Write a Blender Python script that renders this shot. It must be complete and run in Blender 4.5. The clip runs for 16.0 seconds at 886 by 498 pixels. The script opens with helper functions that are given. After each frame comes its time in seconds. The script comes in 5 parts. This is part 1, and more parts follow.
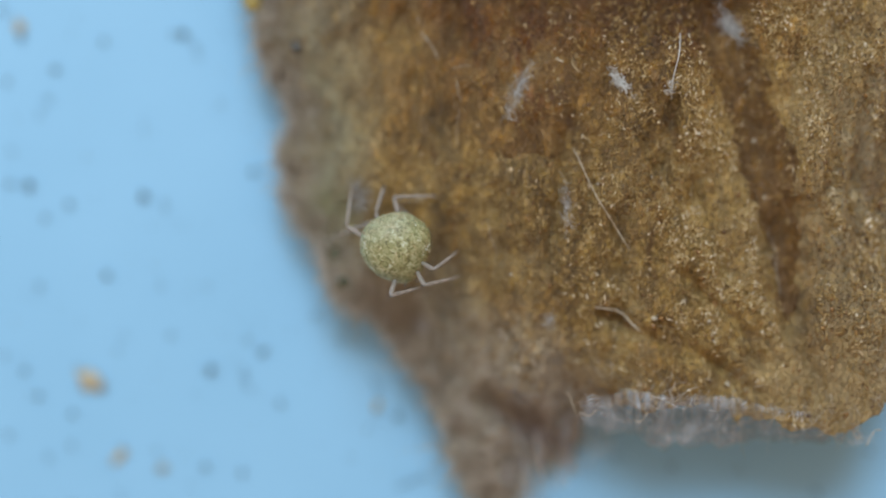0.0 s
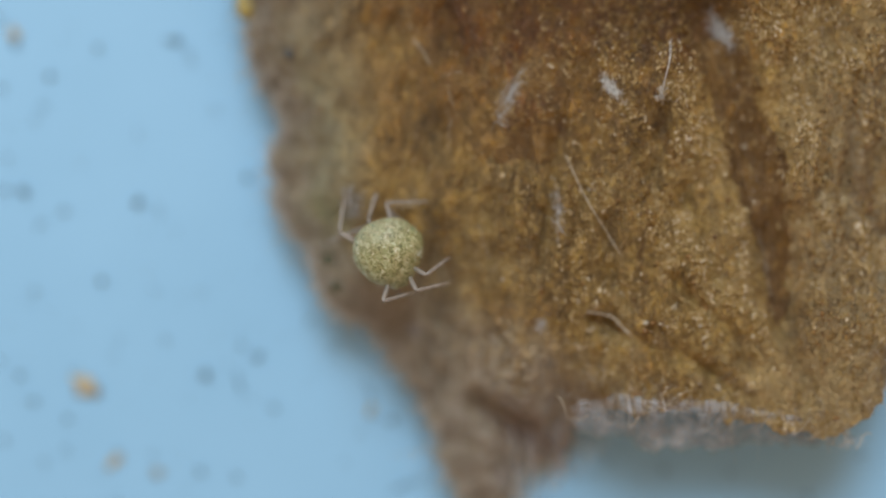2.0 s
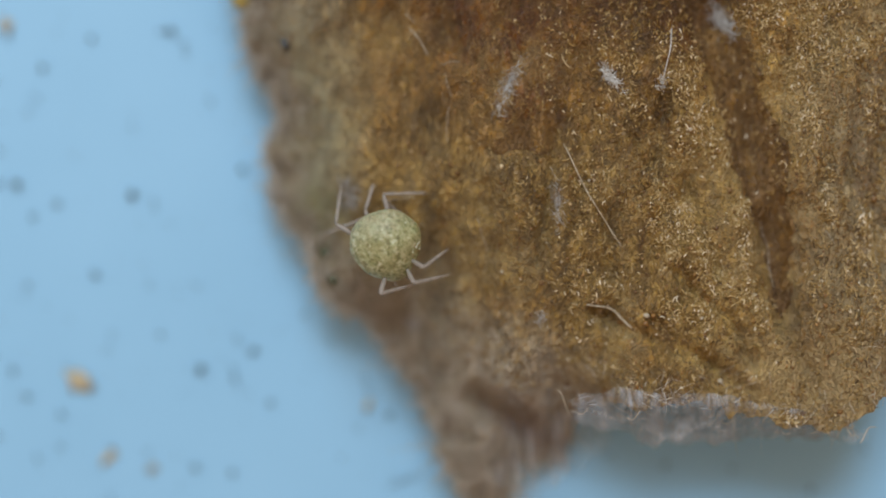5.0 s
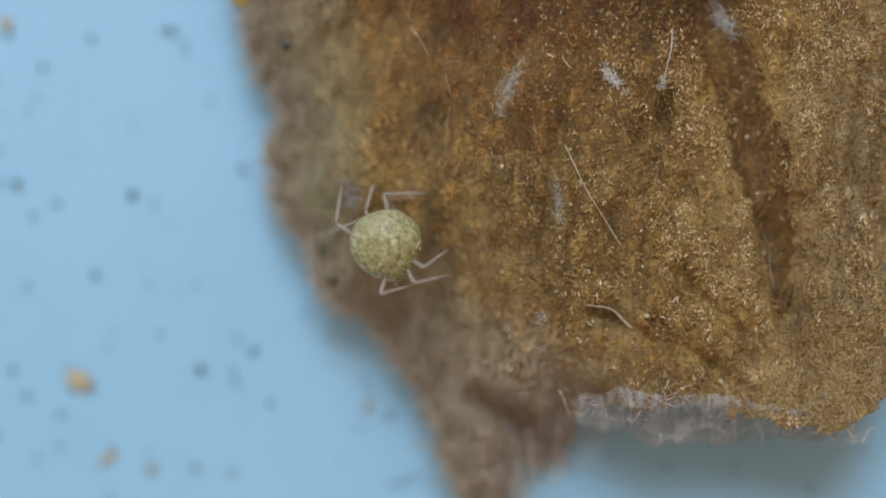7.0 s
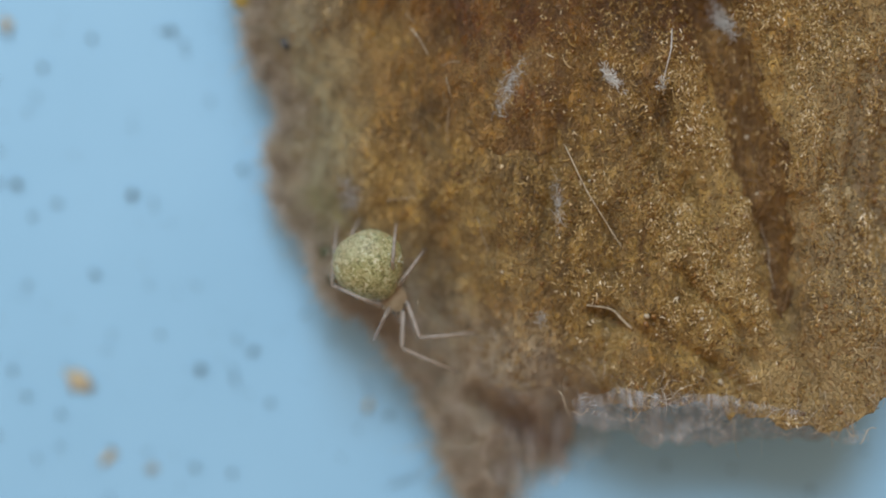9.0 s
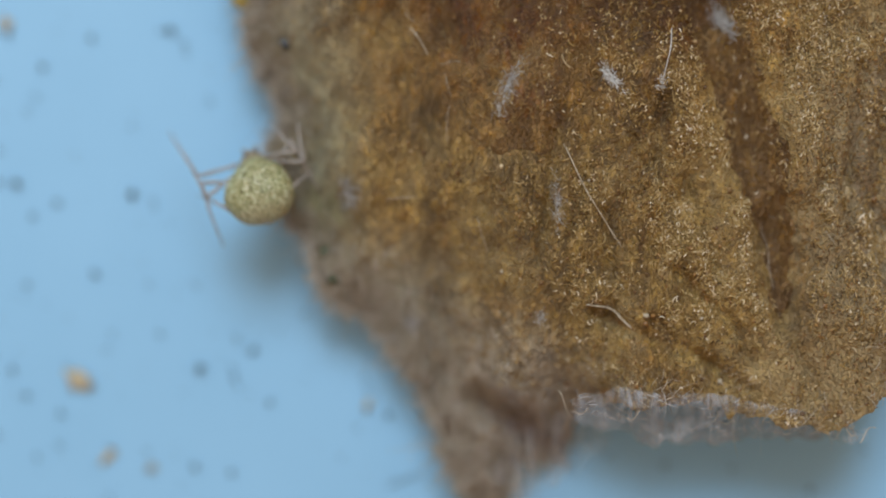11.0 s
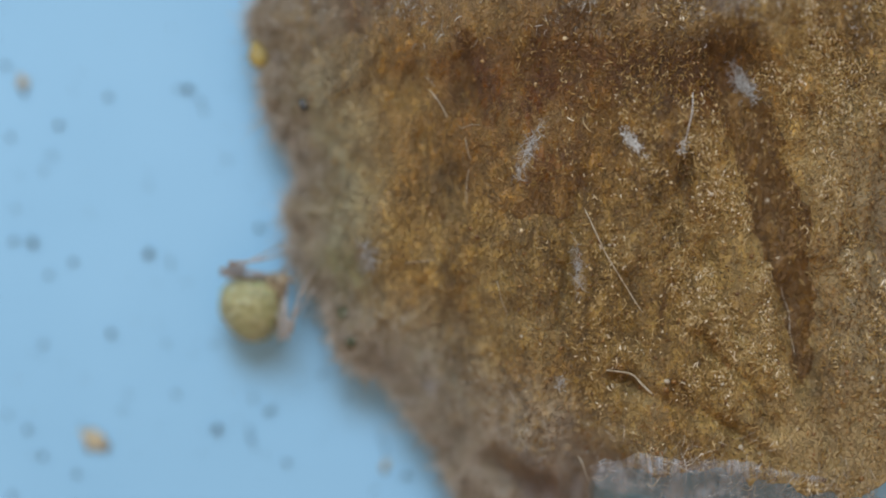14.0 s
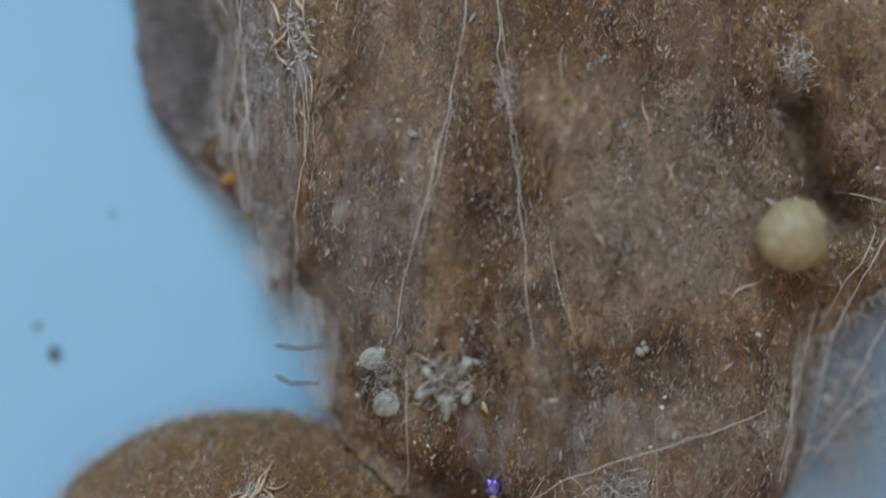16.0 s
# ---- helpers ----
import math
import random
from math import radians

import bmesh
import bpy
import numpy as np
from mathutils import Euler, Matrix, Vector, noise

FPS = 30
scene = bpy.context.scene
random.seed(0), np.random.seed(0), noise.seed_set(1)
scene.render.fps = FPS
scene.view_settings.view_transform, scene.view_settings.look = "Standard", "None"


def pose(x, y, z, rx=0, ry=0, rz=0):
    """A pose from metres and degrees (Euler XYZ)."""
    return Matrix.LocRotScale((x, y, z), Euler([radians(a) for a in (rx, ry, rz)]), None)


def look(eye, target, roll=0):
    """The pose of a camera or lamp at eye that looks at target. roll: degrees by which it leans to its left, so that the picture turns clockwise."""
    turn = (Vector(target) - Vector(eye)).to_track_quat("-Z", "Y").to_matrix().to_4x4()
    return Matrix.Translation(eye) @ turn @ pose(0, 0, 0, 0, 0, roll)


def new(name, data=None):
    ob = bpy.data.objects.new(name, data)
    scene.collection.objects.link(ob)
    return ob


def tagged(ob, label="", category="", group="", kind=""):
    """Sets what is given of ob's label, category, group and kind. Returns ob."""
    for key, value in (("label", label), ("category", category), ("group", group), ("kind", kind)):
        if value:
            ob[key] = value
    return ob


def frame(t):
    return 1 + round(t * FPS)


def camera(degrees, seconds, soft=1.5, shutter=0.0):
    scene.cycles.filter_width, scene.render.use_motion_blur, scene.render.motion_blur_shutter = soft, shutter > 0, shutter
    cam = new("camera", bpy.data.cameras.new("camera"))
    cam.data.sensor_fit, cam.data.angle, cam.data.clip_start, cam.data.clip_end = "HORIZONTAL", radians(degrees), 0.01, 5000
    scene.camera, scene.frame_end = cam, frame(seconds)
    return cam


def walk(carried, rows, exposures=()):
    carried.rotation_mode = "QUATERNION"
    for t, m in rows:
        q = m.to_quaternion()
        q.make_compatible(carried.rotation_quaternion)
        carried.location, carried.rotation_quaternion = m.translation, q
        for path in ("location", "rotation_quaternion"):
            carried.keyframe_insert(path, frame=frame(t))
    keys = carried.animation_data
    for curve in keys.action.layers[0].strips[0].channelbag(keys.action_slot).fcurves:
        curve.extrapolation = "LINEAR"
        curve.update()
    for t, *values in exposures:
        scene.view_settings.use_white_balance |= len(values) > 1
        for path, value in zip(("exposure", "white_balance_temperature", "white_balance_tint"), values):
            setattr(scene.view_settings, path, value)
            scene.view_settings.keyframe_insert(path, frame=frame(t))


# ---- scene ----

U = 0.001                      # all plan numbers below are in millimetres


# ---------------------------------------------------------------- camera
# seconds, x, y, height (mm), roll (degrees): a hand-held microscope that looks straight down
CAMERA = [
    (0, -0.327, 0.082, 66.575, 0.18), (0.5, -0.113, 0.104, 66.591, 0.11), (1, -0.090, 0.197, 65.804, -0.11),
    (1.5, -0.056, 0.301, 66.616, 0.01), (2, -0.059, 0.271, 66.935, 0.06), (2.5, -0.009, 0.156, 66.215, 0.09),
    (3, -0.007, 0.039, 66.030, -0.02), (3.5, -0.005, 0.009, 66.010, -0.01), (4, 0.012, 0.002, 66.097, -0.07),
    (6.5, 0.004, -0.004, 66.040, -0.02), (7, 0.000, 0.000, 66.000, 0.00), (8, 0.018, 0.004, 66.074, 0.01),
    (9, 0.006, 0.004, 66.050, 0.01), (11.5, 0.031, -0.014, 66.084, 0.02), (12, 0.045, -0.011, 66.129, 0.01),
    (12.4, 0.045, -0.011, 66.129, 0.01), (12.5, 0.514, -0.219, 65.988, -0.12), (13, 0.517, -0.212, 65.988, -0.04),
    (13.1, 0.010, -0.600, 65.950, 0.00), (13.2, 0.000, -0.600, 65.900, 0.00), (13.3, -0.090, -0.095, 65.870, 0.10),
    (13.4, -0.125, 0.586, 65.800, 0.20), (13.5, -0.395, 1.587, 65.745, 0.29), (13.6, -0.510, 2.110, 65.740, 0.25),
    (13.8, -0.600, 2.110, 65.730, 0.20), (14, -0.656, 2.207, 65.724, 0.14), (14.5, -0.608, 2.235, 65.836, 0.20),
    (14.7, -0.608, 2.235, 65.836, 0.20), (14.8, -0.335, 3.480, 65.800, 0.70), (14.9, -0.200, 3.700, 65.750, 1.10),
    (15, -0.465, 4.170, 65.704, 1.40), (15.1, -1.434, 6.966, 64.958, 1.28), (15.2, -1.625, 9.220, 65.666, 0.40),
    (15.3, -0.352, 12.627, 65.953, 0.48), (15.4, 0.503, 15.366, 65.605, 0.24), (15.5, 1.682, 18.230, 65.593, 0.45),
    (15.6, 2.930, 20.700, 65.760, 0.20), (15.7, 4.216, 21.943, 65.932, -0.05), (15.8, 5.850, 22.900, 65.760, 0.45), (15.9, 8.038, 24.367, 65.597, 0.94), (16, 9.157, 26.288, 65.265, 0.28),
]
cam = camera(28, 16.0, soft=1.9, shutter=0.05)
cam.data.dof.use_dof = True            # a microscope's shallow depth of field, focused on the bark's face
cam.data.dof.focus_distance = 60.9 * U
cam.data.dof.aperture_fstop = 9.5
walk(cam, [(t, pose(x * U, y * U, z * U, 0, 0, roll)) for t, x, y, z, roll in CAMERA],
     exposures=[(0, 0.11, 5630, 4), (0.5, 0.06, 5980, 7), (1, 0.01, 6110, 7), (2, 0.02, 6060, 7), (3, 0.01, 5840, 7), (4, 0.00, 5880, 7), (6.5, 0.00, 6080, 7), (9, 0.00, 6080, 7),
                (11.5, -0.03, 5820, 7), (13, -0.03, 5820, 7), (14, -0.02, 5850, 7), (15, -0.02, 5840, 7), (15.4, -0.10, 5920, 7), (16.0, -0.22, 5770, 7)])

# ---------------------------------------------------------------- light
world = bpy.data.worlds.new("room")
scene.world = world
world.use_nodes = True
world.node_tree.nodes["Background"].inputs["Color"].default_value = (1.0, 0.66, 0.43, 1)
world.node_tree.nodes["Background"].inputs["Strength"].default_value = 0.54


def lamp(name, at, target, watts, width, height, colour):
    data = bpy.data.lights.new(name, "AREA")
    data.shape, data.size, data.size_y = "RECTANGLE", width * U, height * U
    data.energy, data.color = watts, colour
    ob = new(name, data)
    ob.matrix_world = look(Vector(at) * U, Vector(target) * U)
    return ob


lamp("bench_lamp", (-20, 350, 430), (0, 8, 0), 2.3, 280, 240, (0.87, 1.0, 1.09))
# added fill, no lamp seen there: brightens card and rim at the left
lamp("left_fill", (-54, 9, 42), (-16, 9, 0), 0.0053, 44, 60, (0.90, 1.0, 1.06))


# ---------------------------------------------------------------- materials
class Nodes:
    def __init__(self, name, rough=0.7, metal=0.0):
        self.mat = bpy.data.materials.new(name)
        self.mat.use_nodes = True
        self.tree = self.mat.node_tree
        self.bsdf = self.tree.nodes["Principled BSDF"]
        self.bsdf.inputs["Roughness"].default_value = rough
        self.bsdf.inputs["Metallic"].default_value = metal
        self.coords = self.tree.nodes.new("ShaderNodeTexCoord").outputs["Object"]

    def link(self, a, b):
        self.tree.links.new(a, b)

    def noise(self, scale, detail=4.0, rough=0.6, stretch=(1, 1, 1), warp=0.0):
        m = self.tree.nodes.new("ShaderNodeMapping")
        m.inputs["Scale"].default_value = stretch
        self.link(self.coords, m.inputs["Vector"])
        n = self.tree.nodes.new("ShaderNodeTexNoise")
        n.inputs["Scale"].default_value, n.inputs["Detail"].default_value = scale, detail
        n.inputs["Roughness"].default_value, n.inputs["Distortion"].default_value = rough, warp
        self.link(m.outputs["Vector"], n.inputs["Vector"])
        return n.outputs["Fac"]

    def cells(self, scale, feature="F1"):
        n = self.tree.nodes.new("ShaderNodeTexVoronoi")
        n.feature = feature
        n.inputs["Scale"].default_value = scale
        self.link(self.coords, n.inputs["Vector"])
        return n.outputs["Distance"]

    def island(self):
        return self.tree.nodes.new("ShaderNodeNewGeometry").outputs["Random Per Island"]

    def ramp(self, fac, stops):
        r = self.tree.nodes.new("ShaderNodeValToRGB")
        el = r.color_ramp.elements
        while len(el) < len(stops):
            el.new(0.5)
        for e, (p, c) in zip(el, stops):
            e.position, e.color = p, (*c, 1)
        self.link(fac, r.inputs["Fac"])
        return r.outputs["Color"]

    def mix(self, fac, a, b, kind="MIX"):
        n = self.tree.nodes.new("ShaderNodeMix")
        n.data_type, n.blend_type = "RGBA", kind
        ins = [i for i in n.inputs if i.type == "RGBA"]
        if isinstance(fac, float):
            n.inputs["Factor"].default_value = fac
        else:
            self.link(fac, n.inputs["Factor"])
        for value, socket in ((a, ins[0]), (b, ins[1])):
            if isinstance(value, tuple):
                socket.default_value = (*value, 1)
            else:
                self.link(value, socket)
        return [o for o in n.outputs if o.type == "RGBA"][0]

    def colour(self, socket):
        if isinstance(socket, tuple):
            self.bsdf.inputs["Base Color"].default_value = (*socket, 1)
        else:
            self.link(socket, self.bsdf.inputs["Base Color"])
        return self

    def bump(self, fac, height_mm, strength=1.0, after=None):
        b = self.tree.nodes.new("ShaderNodeBump")
        b.inputs["Strength"].default_value, b.inputs["Distance"].default_value = strength, height_mm * U
        self.link(fac, b.inputs["Height"])
        if after is not None:
            self.link(after, b.inputs["Normal"])
        self.link(b.outputs["Normal"], self.bsdf.inputs["Normal"])
        return b.outputs["Normal"]

    def set(self, **values):
        for key, value in values.items():
            self.bsdf.inputs[key.replace("_", " ")].default_value = value
        return self


def bark_material(name, dark, mid, light, grey, grey_amount, stretch, thread_glint, patches=(), tones=()):
    n = Nodes(name, 0.38)
    big = n.noise(190, 4, 0.55, stretch, 0.4)
    medium = n.noise(900, 4, 0.6, stretch, 0.5)
    fine = n.noise(3000, 5, 0.7, stretch, 0.6)
    grains = n.cells(4200)
    base = n.ramp(big, [(0.34, dark), (0.5, mid), (0.66, light)])
    blotch = n.ramp(medium, [(0.36, tuple(c * 0.55 for c in dark)), (0.5, mid), (0.66, tuple(min(1, c * 1.25) for c in light))])
    grain = n.ramp(fine, [(0.30, tuple(c * 0.4 for c in dark)), (0.5, mid), (0.68, tuple(min(1, c * 1.6) for c in light))])
    c = n.mix(0.42, n.mix(0.5, base, blotch), grain)
    patch = n.ramp(n.noise(330, 4, 0.6, (1, 1, 1), 0.8), [(0.48, (0, 0, 0)), (0.72, (grey_amount,) * 3)])
    c = n.mix(patch, c, grey)
    for scale, tint, low in tones:
        # broad patches where another layer of the bark lies bare
        c = n.mix(n.ramp(n.noise(scale, 4, 0.6, (1, 0.7, 1), 1.0), [(low, (0, 0, 0)), (low + 0.09, (0.85,) * 3)]), c, n.mix(0.5, tint, n.mix(1.0, grain, tuple(min(1, 3.2 * v) for v in tint), "MULTIPLY")))
    # long streaks along the grain
    streak = n.ramp(n.noise(420, 4, 0.6, (1, 0.20, 1), 0.7), [(0.34, (0.58, 0.53, 0.48)), (0.48, (1, 1, 1)), (0.66, (1.35, 1.33, 1.28))])
    c = n.mix(0.75, c, streak, "MULTIPLY")
    # pale curled fibre lines, which also paint in the face's fine glints
    curls = n.noise(3800, 3, 0.55, (1, 0.8, 1), 1.4)
    line = n.ramp(curls, [(0.45, (0, 0, 0)), (0.5, (1, 1, 1)), (0.55, (0, 0, 0))])
    shown = n.mix(1.0, n.ramp(medium, [(0.3, (0.2,) * 3), (0.6, (0.9,) * 3)]), n.ramp(n.noise(300, 3, 0.5, (1, 0.6, 1)), [(0.38, (0.15,) * 3), (0.62, (1.0,) * 3)]), "MULTIPLY")
    c = n.mix(n.mix(1.0, line, shown, "MULTIPLY"), c, thread_glint)
    n.link(n.ramp(fine, [(0.42, (0.58,) * 3), (0.64, (0.24,) * 3)]), n.bsdf.inputs["Roughness"])
    for x, y, wide, high, tint, kind in patches:
        # an old stain, a worn patch or painted shade, with a soft uneven outline
        m = n.tree.nodes.new("ShaderNodeMapping")
        m.inputs["Scale"].default_value = (1 / (wide * U), 1 / (high * U), 0)
        m.inputs["Location"].default_value = (-x / wide, -y / high, 0)
        n.link(n.coords, m.inputs["Vector"])
        g = n.tree.nodes.new("ShaderNodeTexGradient")
        g.gradient_type = "SPHERICAL"
        n.link(m.outputs["Vector"], g.inputs["Vector"])
        edge = n.mix(0.55, n.ramp(g.outputs["Fac"], [(0.0, (0, 0, 0)), (0.6, (1, 1, 1))]), n.ramp(medium, [(0.35, (0, 0, 0)), (0.6, (1, 1, 1))]), "MULTIPLY")
        c = n.mix(edge, c, n.mix(1.0, c, tint, "MULTIPLY") if kind == "stain_shade" else n.mix(0.7, c, tint))
    n.colour(c)
    a = n.bump(medium, 0.36, 0.9)
    a = n.bump(fine, 0.26, 1.0, a)
    a = n.bump(line, 0.10, 0.9, a)
    n.bump(grains, 0.06, 0.6, a)
    return n.mat


def fibre_material(name, stops, rough=0.45, alpha=1.0):
    n = Nodes(name, rough)
    n.colour(n.ramp(n.island(), stops))
    n.set(Alpha=alpha)
    return n.mat


MAT = {}
MAT["bark"] = bark_material("bark", (0.085, 0.044, 0.011), (0.235, 0.140, 0.034), (0.46, 0.305, 0.090), (0.25, 0.20, 0.12), 0.30, (1, 0.55, 1), (0.74, 0.57, 0.29),
                            # the patch at (6.4, 17.0) paints in shade along the weathered flake's seam
                            [(15.5, 1.0, 4.8, 10.0, (0.36, 0.285, 0.165), "worn"), (3.4, 7.4, 8.5, 5.2, (0.74, 0.62, 0.48), "stain_shade"), (3.6, 8.3, 6.8, 1.5, (0.72, 0.58, 0.44), "stain_shade"), (8.9, 7.8, 1.6, 1.9, (0.62, 0.48, 0.34), "stain_shade"), (1.0, 14.0, 9.5, 6.5, (0.84, 0.78, 0.76), "stain_shade"), (-1.8, 15.4, 6.0, 6.0, (0.27, 0.20, 0.135), "worn"), (6.4, 17.0, 4.0, 2.4, (0.62, 0.47, 0.36), "stain_shade"), (5.0, 12.0, 3.0, 2.5, (0.75, 0.62, 0.5), "stain_shade"), (1.2, -7.6, 5.4, 6.2, (0.64, 0.60, 0.53), "worn"),
                             # darker brown along the lobe's hollow, and a lighter patch on the lower rim
                             (-5.4, 3.5, 3.2, 8.0, (0.34, 0.335, 0.22), "worn"), (-4.6, 1.2, 1.6, 1.3, (0.25, 0.26, 0.12), "worn"), (2.2, -6.1, 2.0, 1.2, (0.70, 0.55, 0.42), "stain_shade"), (3.5, -6.9, 1.9, 1.2, (0.66, 0.47, 0.32), "stain_shade"), (13.0, -4.6, 4.5, 2.6, (0.43, 0.31, 0.14), "worn"), (7.0, 13.8, 8.0, 5.5, (0.215, 0.16, 0.105), "worn"), (-2.7, -2.8, 4.4, 4.0, (0.48, 0.46, 0.345), "worn"), (7.2, 8.2, 3.6, 1.9, (0.52, 0.43, 0.35), "stain_shade"), (2.5, 19.0, 8.0, 3.0, (0.17, 0.115, 0.07), "worn"), (1.6, -4.9, 2.6, 1.6, (0.36, 0.28, 0.18), "worn"), (-5.3, 12.5, 3.2, 6.0, (0.29, 0.245, 0.175), "worn")],
                            [(280, (0.29, 0.205, 0.075), 0.52), (230, (0.13, 0.064, 0.013), 0.56), (520, (0.30, 0.24, 0.13), 0.60)])
MAT["old_bark"] = bark_material("old_bark", (0.042, 0.023, 0.012), (0.175, 0.106, 0.048), (0.37, 0.26, 0.13), (0.33, 0.29, 0.25), 0.35, (1.3, 0.5, 1), (0.52, 0.45, 0.36),
                                # the patches at (16.6, 22.4) and (10.4, 18.2) paint shade into hollow and rim
                                [(16.6, 22.4, 2.6, 2.2, (0.34, 0.30, 0.27), "stain_shade"), (10.7, 28.3, 1.8, 4.6, (0.45, 0.38, 0.33), "stain_shade"), (14.5, 34.0, 6.0, 3.0, (0.6, 0.5, 0.42), "stain_shade"), (10.4, 18.2, 3.2, 1.8, (0.5, 0.34, 0.24), "stain_shade"),
                                 (16.2, 27.4, 4.6, 3.6, (0.29, 0.25, 0.20), "worn"), (6.4, 26.0, 2.6, 3.4, (0.25, 0.225, 0.19), "worn")], [(260, (0.28, 0.21, 0.095), 0.51), (170, (0.34, 0.30, 0.255), 0.49), (420, (0.21, 0.125, 0.065), 0.60), (230, (0.060, 0.034, 0.018), 0.56), (700, (0.055, 0.032, 0.018), 0.60)])
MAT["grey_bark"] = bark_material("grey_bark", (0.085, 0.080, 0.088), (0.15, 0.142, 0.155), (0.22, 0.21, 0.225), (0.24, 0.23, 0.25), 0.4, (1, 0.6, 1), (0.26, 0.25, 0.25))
MAT["amber_fibre"] = fibre_material("amber_fibre", [(0.0, (0.06, 0.028, 0.006)), (0.4, (0.23, 0.125, 0.024)), (0.8, (0.38, 0.245, 0.075)), (1.0, (0.54, 0.39, 0.18))], 0.35)
MAT["pale_curl"] = fibre_material("pale_curl", [(0.0, (0.25, 0.155, 0.042)), (0.5, (0.42, 0.285, 0.11)), (0.86, (0.57, 0.43, 0.22)), (1.0, (0.84, 0.73, 0.55))], 0.27)
MAT["grey_fibre"] = fibre_material("grey_fibre", [(0.0, (0.10, 0.065, 0.035)), (0.4, (0.26, 0.18, 0.10)), (0.75, (0.42, 0.35, 0.28)), (1.0, (0.62, 0.58, 0.54))])
MAT["granule"] = fibre_material("granule", [(0.0, (0.09, 0.042, 0.012)), (0.6, (0.22, 0.112, 0.03)), (0.92, (0.34, 0.20, 0.065)), (1.0, (0.58, 0.46, 0.28))], 0.3)
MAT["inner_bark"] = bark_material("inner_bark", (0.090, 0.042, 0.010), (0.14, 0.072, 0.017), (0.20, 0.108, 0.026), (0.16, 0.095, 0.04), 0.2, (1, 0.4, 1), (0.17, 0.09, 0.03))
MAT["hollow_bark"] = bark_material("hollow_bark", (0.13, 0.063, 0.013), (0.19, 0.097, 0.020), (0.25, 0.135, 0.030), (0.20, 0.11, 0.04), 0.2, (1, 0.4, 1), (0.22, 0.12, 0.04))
MAT["shard"] = fibre_material("shard", [(0.0, (0.040, 0.022, 0.010)), (0.4, (0.13, 0.075, 0.030)), (0.7, (0.24, 0.165, 0.085)), (0.92, (0.30, 0.24, 0.17)), (1.0, (0.46, 0.42, 0.37))], 0.5)
MAT["fleck"] = fibre_material("fleck", [(0.0, (0.15, 0.11, 0.07)), (0.5, (0.30, 0.25, 0.19)), (0.88, (0.45, 0.41, 0.35)), (1.0, (0.72, 0.69, 0.64))], 0.35)
MAT["rim_crumb"] = fibre_material("rim_crumb", [(0.0, (0.03, 0.03, 0.02)), (0.3, (0.14, 0.10, 0.05)), (0.6, (0.30, 0.24, 0.17)), (1.0, (0.60, 0.57, 0.52))], 0.6)
MAT["fuzz"] = fibre_material("fuzz", [(0.0, (0.26, 0.20, 0.12)), (0.5, (0.42, 0.35, 0.25)), (1.0, (0.66, 0.60, 0.52))])
MAT["white_wool"] = fibre_material("white_wool", [(0.0, (0.48, 0.46, 0.42)), (1.0, (0.80, 0.79, 0.76))], 0.4)
MAT["silk"] = fibre_material("silk", [(0.0, (0.30, 0.27, 0.24)), (0.5, (0.48, 0.455, 0.42)), (1.0, (0.72, 0.71, 0.69))], 0.35)


def blue_material():
    n = Nodes("blue_card", 0.55)
    tone = n.ramp(n.noise(90, 3, 0.5), [(0.3, (0.252, 0.475, 0.68)), (0.7, (0.28, 0.512, 0.725))])
    n.colour(n.mix(n.ramp(n.noise(5200, 3, 0.6), [(0.62, (0, 0, 0)), (0.8, (0.12, 0.12, 0.12))]), tone, (0.42, 0.62, 0.78)))
    n.bump(n.noise(2600, 4, 0.6), 0.02, 0.4)
    return n.mat


MAT["blue_card"] = blue_material()


def plain(name, dark, light, scale=2500, rough=0.5, bump=0.04, **more):
    n = Nodes(name, rough)
    f = n.noise(scale, 4, 0.6)
    n.colour(n.ramp(f, [(0.35, dark), (0.65, light)]))
    n.bump(f, bump, 0.8)
    n.set(**more)
    return n.mat


MAT["grain"] = plain("grain", (0.022, 0.028, 0.034), (0.085, 0.09, 0.09), 9000, 0.4)
MAT["dust"] = fibre_material("dust", [(0.0, (0.012, 0.016, 0.02)), (0.6, (0.06, 0.07, 0.075)), (0.85, (0.16, 0.12, 0.06)), (1.0, (0.3, 0.3, 0.28))], 0.5)
MAT["yellow_scale"] = plain("yellow_scale", (0.36, 0.30, 0.18), (0.50, 0.43, 0.29), 4000, 0.5)
MAT["husk"] = plain("husk", (0.24, 0.17, 0.035), (0.42, 0.33, 0.09), 3000, 0.5)
MAT["orange_crumb"] = plain("orange_crumb", (0.30, 0.15, 0.03), (0.46, 0.26, 0.07), 4000, 0.6)
MAT["pale_chip"] = plain("pale_chip", (0.17, 0.18, 0.16), (0.37, 0.39, 0.36), 3500, 0.6, 0.10)
MAT["straw"] = plain("straw", (0.30, 0.24, 0.16), (0.56, 0.49, 0.37), 3500, 0.5)
MAT["papery"] = plain("papery", (0.30, 0.27, 0.22), (0.54, 0.50, 0.43), 3500, 0.5)
MAT["green_moss"] = plain("green_moss", (0.035, 0.045, 0.02), (0.12, 0.14, 0.07), 6000, 0.8)
MAT["dark_stick"] = plain("dark_stick", (0.10, 0.105, 0.11), (0.20, 0.21, 0.22), 6000, 0.6, Alpha=0.45)
MAT["bead"] = plain("bead", (0.06, 0.05, 0.36), (0.30, 0.28, 0.72), 6000, 0.06, 0.0, Metallic=0.6)


